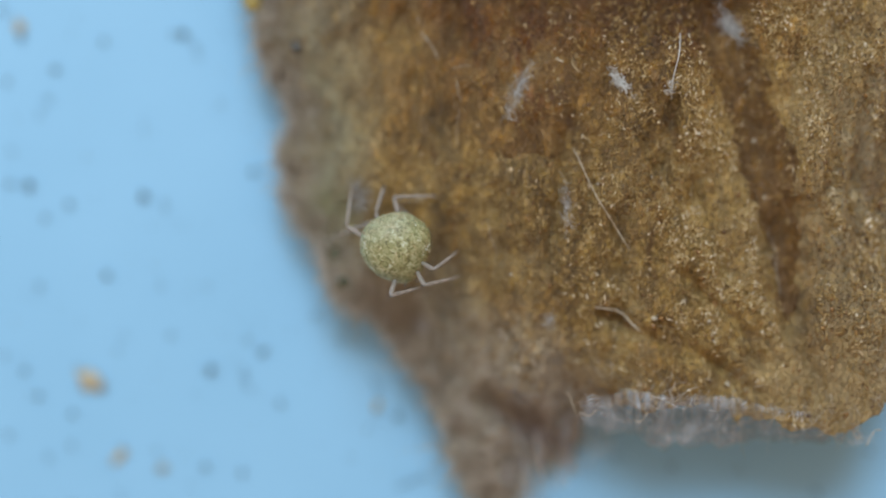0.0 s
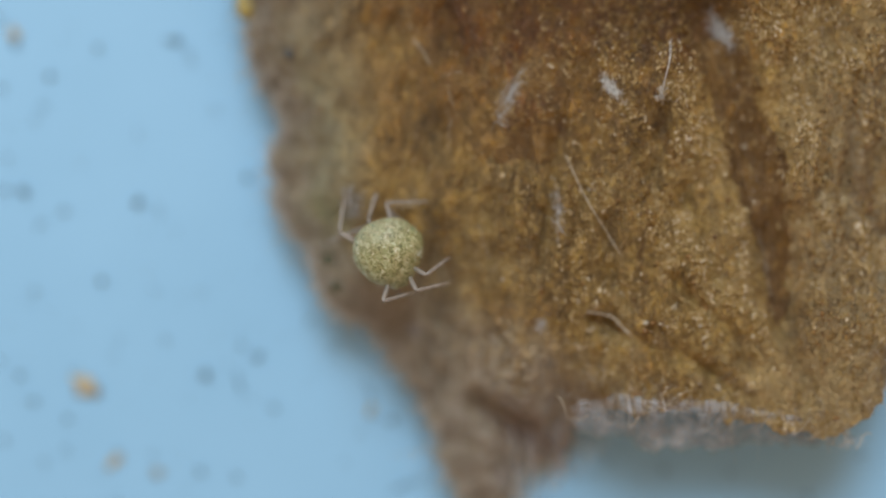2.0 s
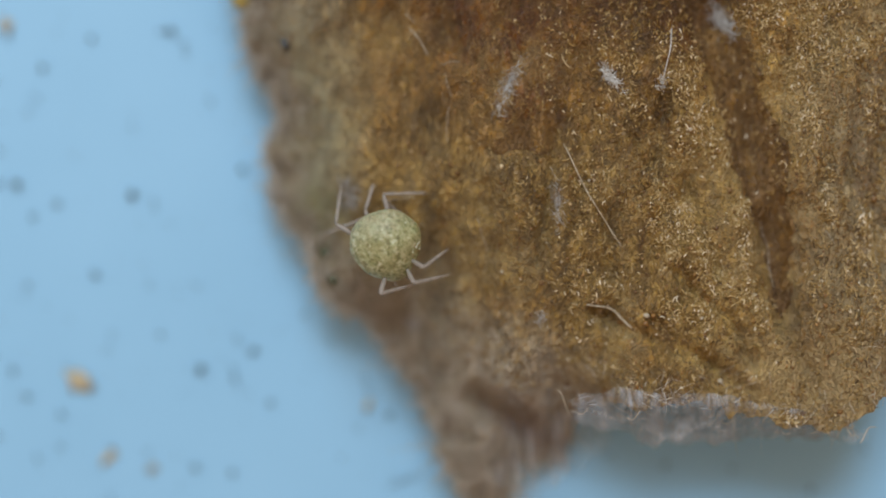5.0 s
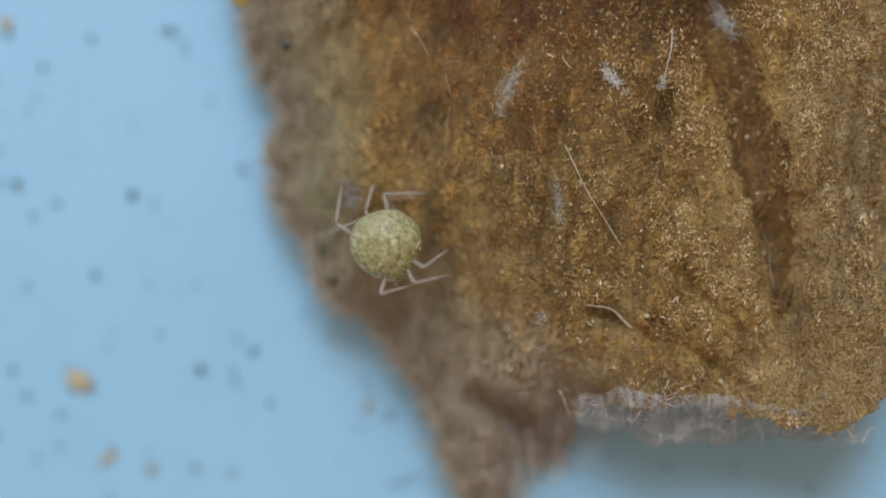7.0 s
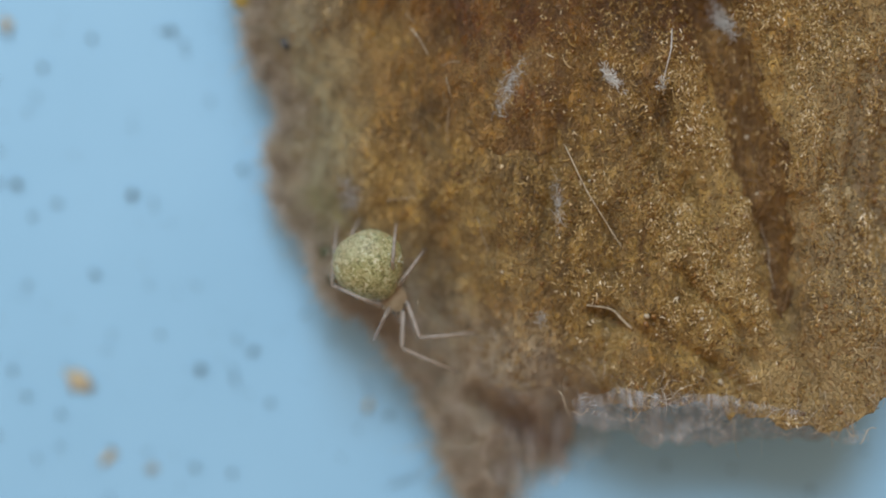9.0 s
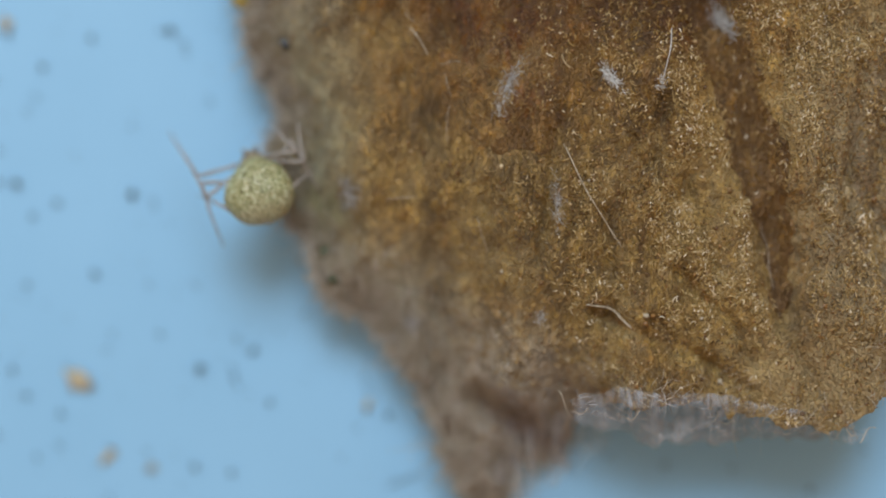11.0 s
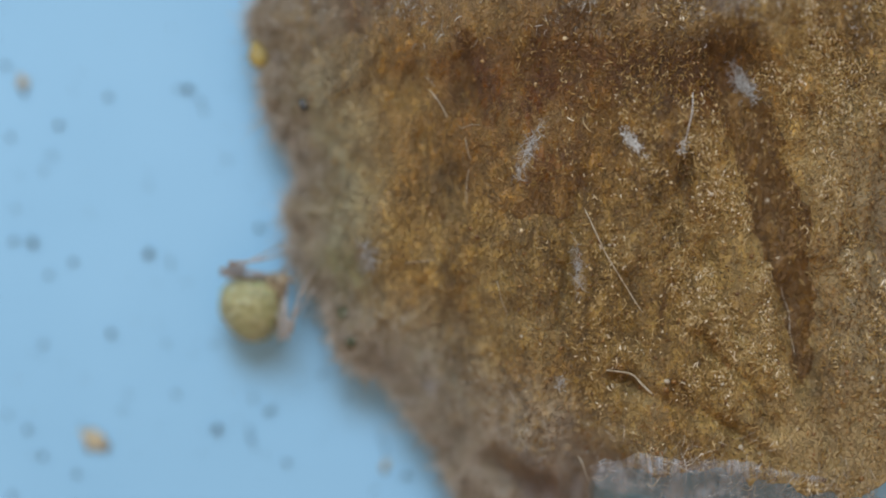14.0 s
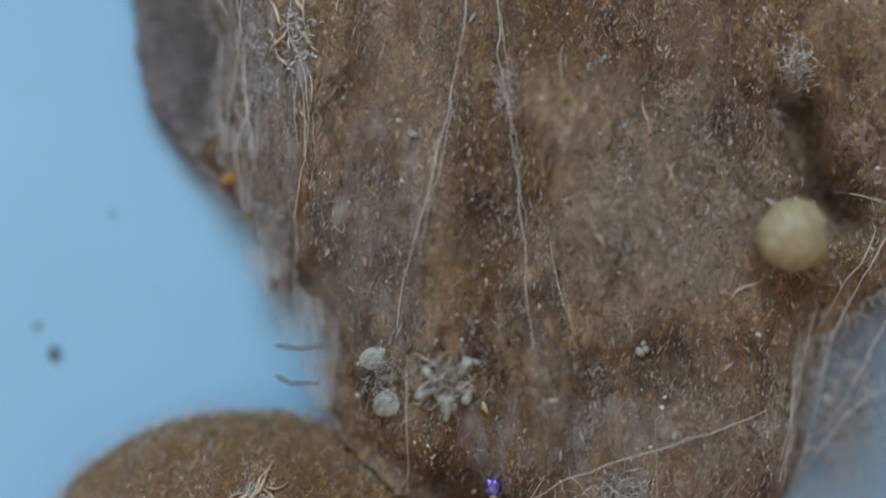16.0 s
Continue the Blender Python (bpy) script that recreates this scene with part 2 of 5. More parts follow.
def abdomen_material():
    n = Nodes("abdomen_skin", 0.55)
    mottle = n.ramp(n.noise(5600, 4, 0.7, (1, 1, 1), 0.9), [(0.36, (0.12, 0.115, 0.04)), (0.46, (0.255, 0.245, 0.10)), (0.55, (0.35, 0.34, 0.17)), (0.66, (0.52, 0.51, 0.36))])
    spots = n.ramp(n.cells(3900), [(0.10, (1, 1, 1)), (0.22, (0, 0, 0))])
    c = n.mix(spots, mottle, (0.17, 0.15, 0.06))
    # the hind end is plain grey-beige
    x = n.tree.nodes.new("ShaderNodeSeparateXYZ")
    n.link(n.coords, x.inputs["Vector"])
    span = n.tree.nodes.new("ShaderNodeMapRange")
    span.inputs["From Min"].default_value, span.inputs["From Max"].default_value = -0.35 * U, -1.05 * U
    n.link(x.outputs["X"], span.inputs["Value"])
    c = n.mix(n.ramp(span.outputs["Result"], [(0.0, (0, 0, 0)), (1.0, (0.4, 0.4, 0.4))]), c, (0.31, 0.29, 0.20))
    n.colour(c)
    n.bump(n.noise(4200, 3, 0.6), 0.03, 0.5)
    n.set(Subsurface_Weight=0.15, Subsurface_Scale=0.0004)
    return n.mat


MAT["abdomen_skin"] = abdomen_material()
MAT["beige_skin"] = plain("beige_skin", (0.22, 0.195, 0.10), (0.34, 0.31, 0.19), 2600, 0.45)
MAT["abdomen_band"] = plain("abdomen_band", (0.42, 0.41, 0.28), (0.60, 0.59, 0.50), 5500, 0.4, 0.03)
MAT["carapace"] = plain("carapace", (0.20, 0.155, 0.09), (0.34, 0.28, 0.19), 2600, 0.4)
MAT["leg_skin"] = plain("leg_skin", (0.26, 0.22, 0.18), (0.48, 0.43, 0.385), 2200, 0.3, Alpha=0.58)
MAT["eye"] = plain("eye", (0.01, 0.01, 0.01), (0.02, 0.02, 0.02), 2000, 0.1, 0.0)


# ---------------------------------------------------------------- mesh tools
def mesh_data(name, verts_mm, faces, material, smooth=True):
    me = bpy.data.meshes.new(name)
    me.from_pydata((np.asarray(verts_mm, float) * U).tolist(), [], [tuple(int(i) for i in f) for f in faces])
    me.materials.append(material)
    me.polygons.foreach_set("use_smooth", [smooth] * len(me.polygons))
    me.update()
    return me


def thing(name, verts, faces, material, label, category, group="", kind="", smooth=True, at=None):
    ob = new(name, mesh_data(name, verts, faces, material, smooth))
    if at is not None:
        ob.matrix_basis = at
    return tagged(ob, label, category, group, kind)


def part(name, verts, faces, material, parent, label="", at=None, smooth=True):
    ob = new(name, mesh_data(name, verts, faces, material, smooth))
    ob.parent = parent
    if at is not None:
        ob.matrix_basis = at
    return tagged(ob, label) if label else ob


def empty(name, label, category, at, group=""):
    ob = new(name)
    ob.empty_display_size = U
    ob.matrix_basis = at
    return tagged(ob, label, category, group)


def lattice_noise(x, y, cell, seed):
    """Smooth random heights from -1 to 1 on cells of that size."""
    table = np.random.RandomState(seed).uniform(-1, 1, (64, 64))
    u, v = np.asarray(x) / cell, np.asarray(y) / cell
    i, j = np.floor(u).astype(int), np.floor(v).astype(int)
    a, b = u - i, v - j
    a, b = a * a * (3 - 2 * a), b * b * (3 - 2 * b)
    p = lambda di, dj: table[(i + di) % 64, (j + dj) % 64]
    return (p(0, 0) * (1 - a) + p(1, 0) * a) * (1 - b) + (p(0, 1) * (1 - a) + p(1, 1) * a) * b


def rounded(points, step=0.16):
    """A closed curve through the points, in even steps."""
    p, out = np.array(points, float), []
    for k in range(len(p)):
        a, b, c, d = p[k - 1], p[k], p[(k + 1) % len(p)], p[(k + 2) % len(p)]
        n = max(2, int(np.linalg.norm(c - b) / step))
        for t in np.arange(n) / n:
            out.append(0.5 * (2 * b + (c - a) * t + (2 * a - 5 * b + 4 * c - d) * t ** 2 + (3 * b - a - 3 * c + d) * t ** 3))
    return np.array(out)


def ragged(curve, amount, seed):
    ahead = np.roll(curve, -2, 0) - np.roll(curve, 2, 0)
    side = np.stack([ahead[:, 1], -ahead[:, 0]], 1) / (np.linalg.norm(ahead, axis=1)[:, None] + 1e-9)
    x, y = curve[:, 0], curve[:, 1]
    push = (amount(x, y) if callable(amount) else amount) * (0.7 * lattice_noise(x, y, 0.9, seed) + 0.6 * lattice_noise(x, y, 0.33, seed + 1))
    return curve + side * push[:, None]


def away(x, y, line):
    """The distance to a polyline."""
    best = np.full(np.shape(x), 1e9)
    for (ax, ay), (bx, by) in zip(line[:-1], line[1:]):
        dx, dy = bx - ax, by - ay
        t = np.clip(((x - ax) * dx + (y - ay) * dy) / (dx * dx + dy * dy), 0, 1)
        best = np.minimum(best, np.hypot(x - ax - t * dx, y - ay - t * dy))
    return best


class Flake:
    """A ragged sheet of bark: a face with relief, a rim and an underside."""

    def __init__(self, points, height, cell=0.13, rag=0.22, seed=3):
        self.curve = ragged(rounded(points), rag, seed)
        lo, hi = self.curve.min(0) - 2 * cell, self.curve.max(0) + 2 * cell
        self.lo, self.cell = lo, cell
        nx, ny = (np.ceil((hi - lo) / cell)).astype(int)
        gx, gy = np.meshgrid(lo[0] + cell * np.arange(nx), lo[1] + cell * np.arange(ny), indexing="ij")
        best, inside = np.full(gx.shape, 1e9), np.zeros(gx.shape, bool)
        near = np.zeros((*gx.shape, 2))
        for (ax, ay), (bx, by) in zip(self.curve, np.roll(self.curve, -1, 0)):
            dx, dy = bx - ax, by - ay
            t = np.clip(((gx - ax) * dx + (gy - ay) * dy) / (dx * dx + dy * dy + 1e-12), 0, 1)
            qx, qy = ax + t * dx, ay + t * dy
            d = (gx - qx) ** 2 + (gy - qy) ** 2
            less = d < best
            best[less] = d[less]
            near[..., 0][less], near[..., 1][less] = qx[less], qy[less]
            if ay != by:
                inside ^= ((ay > gy) != (by > gy)) & (gx < ax + (gy - ay) * dx / (by - ay))
        self.rim = np.where(inside, np.sqrt(best), 0.0)
        snap = (~inside) & (best < (0.95 * cell) ** 2)
        self.keep = inside | snap
        self.x = np.where(snap, near[..., 0], gx)
        self.y = np.where(snap, near[..., 1], gy)
        self.z = height(self.x, self.y, self.rim)
        self.inside = inside

    def sample(self, grid, x, y):
        u, v = (np.asarray(x, float) - self.lo[0]) / self.cell, (np.asarray(y, float) - self.lo[1]) / self.cell
        i = np.clip(np.floor(u).astype(int), 0, grid.shape[0] - 2)
        j = np.clip(np.floor(v).astype(int), 0, grid.shape[1] - 2)
        a, b = np.clip(u - i, 0, 1), np.clip(v - j, 0, 1)
        return (grid[i, j] * (1 - a) + grid[i + 1, j] * a) * (1 - b) + (grid[i, j + 1] * (1 - a) + grid[i + 1, j + 1] * a) * b

    def top(self, x, y):
        return self.sample(self.z, x, y)

    def edge(self, x, y):
        return self.sample(self.rim, x, y)

    def mesh(self, thick):
        k = self.keep
        cells = k[:-1, :-1] & k[1:, :-1] & k[1:, 1:] & k[:-1, 1:]
        ids = np.arange(k.size).reshape(k.shape)
        i, j = np.nonzero(cells)
        quads = np.stack([ids[i, j], ids[i + 1, j], ids[i + 1, j + 1], ids[i, j + 1]], 1)
        used, flat = np.unique(quads, return_inverse=True)
        quads = flat.reshape(quads.shape)
        top = np.stack([self.x.ravel()[used], self.y.ravel()[used], self.z.ravel()[used]], 1)
        rim = self.rim.ravel()[used]
        below = top.copy()
        below[:, 2] -= 0.10 + thick * (1 - np.exp(-rim / 0.8))
        below[:, 2] = np.maximum(below[:, 2], 0.02)
        n = len(top)
        edges = {}
        for a, b in zip(quads.ravel(), np.roll(quads, -1, 1).ravel()):
            edges[(a, b)] = True
        rims = [(b, a, a + n, b + n) for a, b in edges if (b, a) not in edges]
        return np.concatenate([top, below]), np.concatenate([quads, quads[:, ::-1] + n]).tolist() + rims

    def scatter(self, count, seed, where=None):
        rs = np.random.RandomState(seed)
        hi = self.lo + self.cell * np.array(self.z.shape)
        out = np.zeros((0, 2))
        while len(out) < count:
            p = rs.uniform(self.lo, hi, (count * 2, 2))
            ok = self.sample(self.inside.astype(float), p[:, 0], p[:, 1]) > 0.9
            if where is not None:
                ok &= rs.uniform(size=len(p)) < where(p[:, 0], p[:, 1])
            out = np.concatenate([out, p[ok]])
        return out[:count]


def tube_mesh(paths, radius, sides=4):
    """Tubes round polylines: paths (n, k, 3), radius (n,) or (n, k)."""
    p = np.asarray(paths, float)
    n, k = p.shape[:2]
    r = np.broadcast_to(np.asarray(radius, float).reshape(n, -1), (n, k)) if np.ndim(radius) else np.full((n, k), float(radius))
    ahead = np.gradient(p, axis=1)
    ahead /= np.linalg.norm(ahead, axis=2, keepdims=True) + 1e-12
    ref = np.where(np.abs(ahead[..., 2:3]) > 0.9, np.array([1.0, 0, 0]), np.array([0, 0, 1.0]))
    u = np.cross(ahead, ref)
    u /= np.linalg.norm(u, axis=2, keepdims=True) + 1e-12
    v = np.cross(ahead, u)
    a = 2 * np.pi * np.arange(sides) / sides
    ring = p[:, :, None] + r[:, :, None, None] * (u[:, :, None] * np.cos(a)[:, None] + v[:, :, None] * np.sin(a)[:, None])
    verts = ring.reshape(-1, 3)
    base = (np.arange(n)[:, None, None] * k + np.arange(k - 1)[None, :, None]) * sides
    s = np.arange(sides)[None, None, :]
    t = (s + 1) % sides
    quads = np.stack([base + s, base + t, base + sides + t, base + sides + s], -1).reshape(-1, 4).tolist()
    ends = [tuple(range(m * k * sides + sides - 1, m * k * sides - 1, -1)) for m in range(n)]
    ends += [tuple(range((m * k + k - 1) * sides, (m * k + k) * sides)) for m in range(n)]
    return verts, quads + ends


def fibres(flake, count, length, radius, seed, turn, spread, lift, where=None, points=5, curl=0.5):
    """Loose plant fibres that lie on a flake and rise a little from it."""
    rs = np.random.RandomState(seed)
    p = flake.scatter(count, seed, where)
    size = length * rs.lognormal(0, 0.45, count)
    ang = np.radians(turn) + spread * rs.normal(size=count)
    bend = rs.normal(size=count) * curl
    t = np.linspace(-0.5, 0.5, points)
    a = ang[:, None] + bend[:, None] * t * 2
    step = size[:, None] / (points - 1)
    x = p[:, :1] + np.cumsum(np.cos(a) * step, 1) - size[:, None] / 2 * np.cos(ang)[:, None]
    y = p[:, 1:] + np.cumsum(np.sin(a) * step, 1) - size[:, None] / 2 * np.sin(ang)[:, None]
    rise = lift * rs.uniform(0, 1, count)[:, None] ** 2
    slope = rs.normal(size=count)[:, None] * 0.5
    base = flake.top(p[:, 0], p[:, 1])[:, None]
    own = flake.top(x, y)
    lay = np.where(np.abs(own - base) < 0.6, own, base)
    z = lay + 0.01 + rise * (0.6 + slope * t * 2 + 0.5 * np.cos(np.pi * t))
    z = np.maximum(z, lay - 0.02)
    return tube_mesh(np.stack([x, y, z], 2), radius * rs.uniform(0.6, 1.5, count)[:, None] * np.array([0.6, 1, 1, 0.9, 0.4][:points]), 4)


def fringe(flake, count, length, radius, seed, where=None, droop=0.3):
    """Hairs that stick out over the rim."""
    rs = np.random.RandomState(seed)
    c = flake.curve
    k = rs.randint(0, len(c), count * 3)
    if where is not None:
        k = k[rs.uniform(size=len(k)) < where(c[k, 0], c[k, 1])]
    k = k[:count]
    count = len(k)
    ahead = np.roll(c, -3, 0)[k] - np.roll(c, 3, 0)[k]
    side = np.stack([ahead[:, 1], -ahead[:, 0]], 1) / (np.linalg.norm(ahead, axis=1)[:, None] + 1e-9)
    inner = c[k] + side * 0.12
    if np.mean(flake.edge(inner[:, 0], inner[:, 1]) > 0.02) > 0.5:
        side = -side
    root = c[k] - side * 0.22
    ang = np.arctan2(side[:, 1], side[:, 0]) + 0.7 * rs.normal(size=count)
    size = length * rs.lognormal(0, 0.5, count)
    t = np.linspace(0, 1, 5)
    a = ang[:, None] + 0.9 * rs.normal(size=count)[:, None] * t
    x = root[:, :1] + np.cumsum(np.cos(a), 1) * size[:, None] / 5
    y = root[:, 1:] + np.cumsum(np.sin(a), 1) * size[:, None] / 5
    z = flake.top(root[:, 0], root[:, 1])[:, None] + (0.25 * rs.uniform(-1, 1, count))[:, None] * t - droop * t ** 2
    z = np.maximum(z, 0.05)
    return tube_mesh(np.stack([x, y, z], 2), radius * rs.uniform(0.6, 1.4, count)[:, None] * np.array([1, 1, 0.9, 0.7, 0.4]), 4)


def pebble(size, seed, stretch=(1, 1, 1), detail=2, rough=0.28):
    """A broken crumb: a sphere pushed in and out."""
    bm = bmesh.new()
    bmesh.ops.create_icosphere(bm, subdivisions=detail, radius=1.0)
    for v in bm.verts:
        k = 1 + rough * noise.noise(v.co * 1.7 + Vector((seed * 7.3, seed * 1.9, 0))) * 1.6
        v.co = Vector((v.co.x * stretch[0], v.co.y * stretch[1], v.co.z * stretch[2])) * (k * size)
    verts, faces = [tuple(v.co) for v in bm.verts], [[v.index for v in f.verts] for f in bm.faces]
    bm.free()
    return np.array(verts), faces


def join(*pieces):
    verts, faces, n = [], [], 0
    for v, f in pieces:
        verts.append(np.asarray(v))
        faces += [tuple(i + n for i in q) for q in f]
        n += len(v)
    return np.concatenate(verts), faces


# ---------------------------------------------------------------- ground
def ground():
    n, half = 24, 400.0
    g = np.linspace(-half, half, n + 1)
    x, y = np.meshgrid(g, g, indexing="ij")
    top = np.stack([x.ravel(), y.ravel(), np.zeros(x.size)], 1)
    ids = np.arange(x.size).reshape(x.shape)
    quads = np.stack([ids[:-1, :-1], ids[1:, :-1], ids[1:, 1:], ids[:-1, 1:]], -1).reshape(-1, 4)
    below = top + [0, 0, -1.5]
    verts = np.concatenate([top, below])
    faces = quads.tolist() + (quads[:, ::-1] + len(top)).tolist()
    ring = np.concatenate([ids[:, 0], ids[-1, 1:], ids[-2::-1, -1], ids[0, -2:0:-1]])
    faces += [(b, a, a + len(top), b + len(top)) for a, b in zip(ring, np.roll(ring, -1))]
    return thing("ground", verts, faces, MAT["blue_card"], "smooth pale blue card under the bark, strewn with specks", "ground", kind="structure", smooth=False)


ground()

# ---------------------------------------------------------------- bark
LOWER = [(-7.25, 8.9), (-6.95, 7.7), (-6.6, 6.5), (-6.2, 5.6), (-5.9, 4.65), (-6.25, 3.7), (-5.95, 2.85), (-6.1, 1.85), (-4.85, 0.2),
         (-4.5, -1.2), (-3.7, -1.8), (-2.7, -2.6), (-1.7, -4.0), (-0.2, -5.95), (0.1, -7.25), (0.95, -9.1), (1.9, -9.4), (2.7, -8.3),
         (4.2, -7.6), (4.9, -6.6), (5.6, -5.4), (8.4, -5.45), (10.8, -5.75), (12.4, -6.05), (13.65, -6.5), (15.0, -5.15), (17.7, -2.6),
         (27, 2), (27, 10), (23.2, 12.6), (21.3, 15.0), (19.8, 16.9), (17.6, 16.4), (16, 16.0), (13.2, 16.4), (11, 17.1), (8.1, 18.5), (5.4, 19.9), (3.2, 20.5), (0.2, 20.3),
         (-1.95, 19.5), (-4.05, 18.05), (-4.97, 16.3), (-5.75, 15.0), (-6.4, 13.2), (-6.95, 11.8), (-7.25, 10.7)]
# the arm right of the gap is unseen, added to keep light out of it
UPPER = [(5.1, 20.6), (5.0, 22.3), (4.7, 23.5), (4.1, 24.8), (2.9, 24.7), (3.1, 25.7), (2.3, 27.1), (1.1, 28.3), (0.3, 29.6), (0.9, 31),
         (1.2, 33.5), (1.0, 37.5), (14, 38), (29, 37.5), (30, 26.5), (30, 14), (26.6, 14), (26.2, 20), (26.2, 24.6), (25.3, 25.3), (23.2, 23.6), (22.3, 21.2), (21.6, 18.2), (19.5, 15.6),
         (16, 14.6), (13.2, 15.3), (10.9, 16.2), (8.1, 17.6), (6.2, 19.0)]
BEHIND = [(-1.5, 31.2), (-1.9, 33.1), (-2.1, 35.3), (-2.4, 38), (4, 38.5), (5, 30), (1.2, 28.6), (0.0, 29.3)]
FURROW = [(9.2, 8.6), (9.7, 6.9), (10.4, 4.9), (10.95, 2.8), (11.5, 0.8), (11.8, -1.2), (11.9, -2.4)]


# creases in the amber face: course, depth, half width
CREASES = [
    ([(7.7, 5.2), (7.45, 3.6), (7.3, 2.0)], 0.34, 0.30), ([(3.9, 4.0), (3.75, 2.2), (3.4, -0.4)], 0.40, 0.28), ([(2.1, 3.7), (3.0, 4.0), (3.85, 4.4)], 0.32, 0.65),
    ([(1.3, -5.4), (2.4, -6.1), (3.7, -7.0)], 0.9, 0.6), ([(-1.5, 8.0), (2.2, 8.3), (5.6, 8.6), (8.3, 8.4)], 0.40, 1.0), ([(5.2, -2.2), (7.2, -3.1), (9.4, -4.0)], 0.30, 0.28),
    ([(7.1, -2.3), (9.1, -3.9), (10.6, -4.9)], 0.25, 0.22), ([(8.1, -0.8), (9.9, -2.5), (10.8, -4.1)], 0.28, 0.2), ([(-0.3, -1.6), (-0.5, -3.4), (-0.2, -5.0)], 0.22, 0.3),
    ([(12.15, -3.1), (12.4, -3.8), (12.9, -5.0)], 0.25, 0.3), ([(1.4, 2.2), (1.7, 0.2), (1.2, -1.6)], 0.25, 0.3), ([(5.6, 1.2), (5.9, -0.6), (6.4, -1.6)], 0.22, 0.25),
    ([(0.2, 7.2), (-0.3, 5.4), (-0.2, 3.6)], 0.25, 0.4), ([(8.4, 2.4), (8.9, 0.6), (9.6, -0.8)], 0.25, 0.25), ([(1.9, -5.8), (3.0, -6.6), (4.2, -7.3)], 0.6, 0.55)]


def lower_height(x, y, rim):
    # the rim slopes down to the card at the left and stands clear of it below and at the top
    left = np.clip((3.5 - x) / 4.5, 0, 1) * np.clip((17.5 - y) / 4, 0, 1)
    below = np.clip((1 - y) / 3, 0, 1)
    low = 0.7 + 0.8 * left + 0.4 * left * below + 4.3 * np.clip((x - 4.2) / 2.2, 0, 1) * np.clip((0.5 - y) / 2.0, 0, 1) * np.clip((17.5 - x) / 2.2, 0.35, 1) + 1.2 * np.clip((y - 15) / 4, 0, 1)
    z = low + (4.9 - low) * (1 - np.exp(-rim / (1.5 + 1.5 * left * (1 + 0.6 * below))))
    z = z + 1.0 * np.exp(-((x - 10.5) ** 2 + (y - 12.5) ** 2) / 16)
    z = z + 0.30 * lattice_noise(x, y, 3.1, 11) + 0.26 * lattice_noise(x, y * 0.6, 1.2, 12)
    z = z + 0.15 * lattice_noise(x, y * 0.6, 0.45, 13) + 0.045 * lattice_noise(x, y, 0.2, 14)
    # furrows and a torn hollow
    d = away(x, y, FURROW)
    z = z - (1.0 - 0.05 * np.clip(4 - y, 0, 8)) * np.exp(-(d / np.clip(0.65 + 0.05 * (y + 2), 0.45, 1.0)) ** 3)
    for line, depth, wide in CREASES:
        z = z - depth * np.exp(-(away(x + 0.12 * lattice_noise(x, y, 0.5, 18), y, line) / wide) ** 2)
    ridges = np.clip((x - 10.8) / 2, 0, 1) * np.clip((y + 3) / 4, 0, 1)
    z = z + 0.10 * ridges * (1 + 1.0 * lattice_noise(x, y, 1.5, 15)) * np.sin(2 * np.pi * (x + 0.25 * np.sin(y * 0.8)) / 0.85)
    folds = np.exp(-((x + 2.5) ** 2 / 14 + (y - 14.5) ** 2 / 12))
    return z + 0.12 * folds * (1 + lattice_noise(x, y, 2.3, 16)) * np.sin(2 * np.pi * (x + 0.15 * y + 0.5 * lattice_noise(x, y, 2.0, 17)) / 1.25)


def upper_height(x, y, rim):
    low = 2.6 - 1.2 * np.clip((8 - x) / 3, 0, 1)
    z = low + (5.1 - low) * (1 - np.exp(-rim / 1.8))
    # below, the rim lies down on the amber flake
    z = z + (lower.top(x, y) + 0.15 - low) * np.exp(-rim / 0.9) * np.clip((21.5 - y) / 2, 0, 1)
    z = z + 0.55 * lattice_noise(x, y * 0.5, 2.2, 21) + 0.34 * lattice_noise(x, y * 0.4, 0.9, 22) + 0.14 * lattice_noise(x, y * 0.5, 0.35, 23)
    z = z + 0.05 * lattice_noise(x, y, 0.2, 24)
    z = z - 2.3 * np.exp(-(away(x, y, [(21.2, 31.4), (21.7, 29.8), (22.1, 28.7), (23.1, 27.4)]) / (0.7 + 0.25 * lattice_noise(x, y, 0.6, 27))) ** 2)
    z = z - 0.6 * np.exp(-(away(x, y, [(11.9, 30), (12.8, 26), (13.2, 23)]) / 0.5) ** 2)
    return z - 0.7 * np.exp(-(((x - 17.2) / 1.8) ** 2 + ((y - 22.6) / 1.3) ** 2))


def behind_height(x, y, rim):
    return 1.0 + 0.8 * (1 - np.exp(-rim / 1.5)) + 0.15 * lattice_noise(x, y, 1.2, 31) + 0.06 * lattice_noise(x, y, 0.4, 32)


lower = Flake(LOWER, lower_height, 0.12, lambda x, y: np.where(y > 11, 0.12, 0.40), 3)
upper = Flake(UPPER, upper_height, 0.14, 0.26, 5)
behind = Flake(BEHIND, behind_height, 0.2, 0.15, 7)

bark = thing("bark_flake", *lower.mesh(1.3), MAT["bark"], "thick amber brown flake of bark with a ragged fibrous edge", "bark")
old = thing("bark_flake", *upper.mesh(1.2), MAT["old_bark"], "grey-brown weathered bark flake hung with silk strands", "bark")
thing("bark_flake", *behind.mesh(0.6), MAT["grey_bark"], "dark grey bark flake half hidden under another flake", "bark")

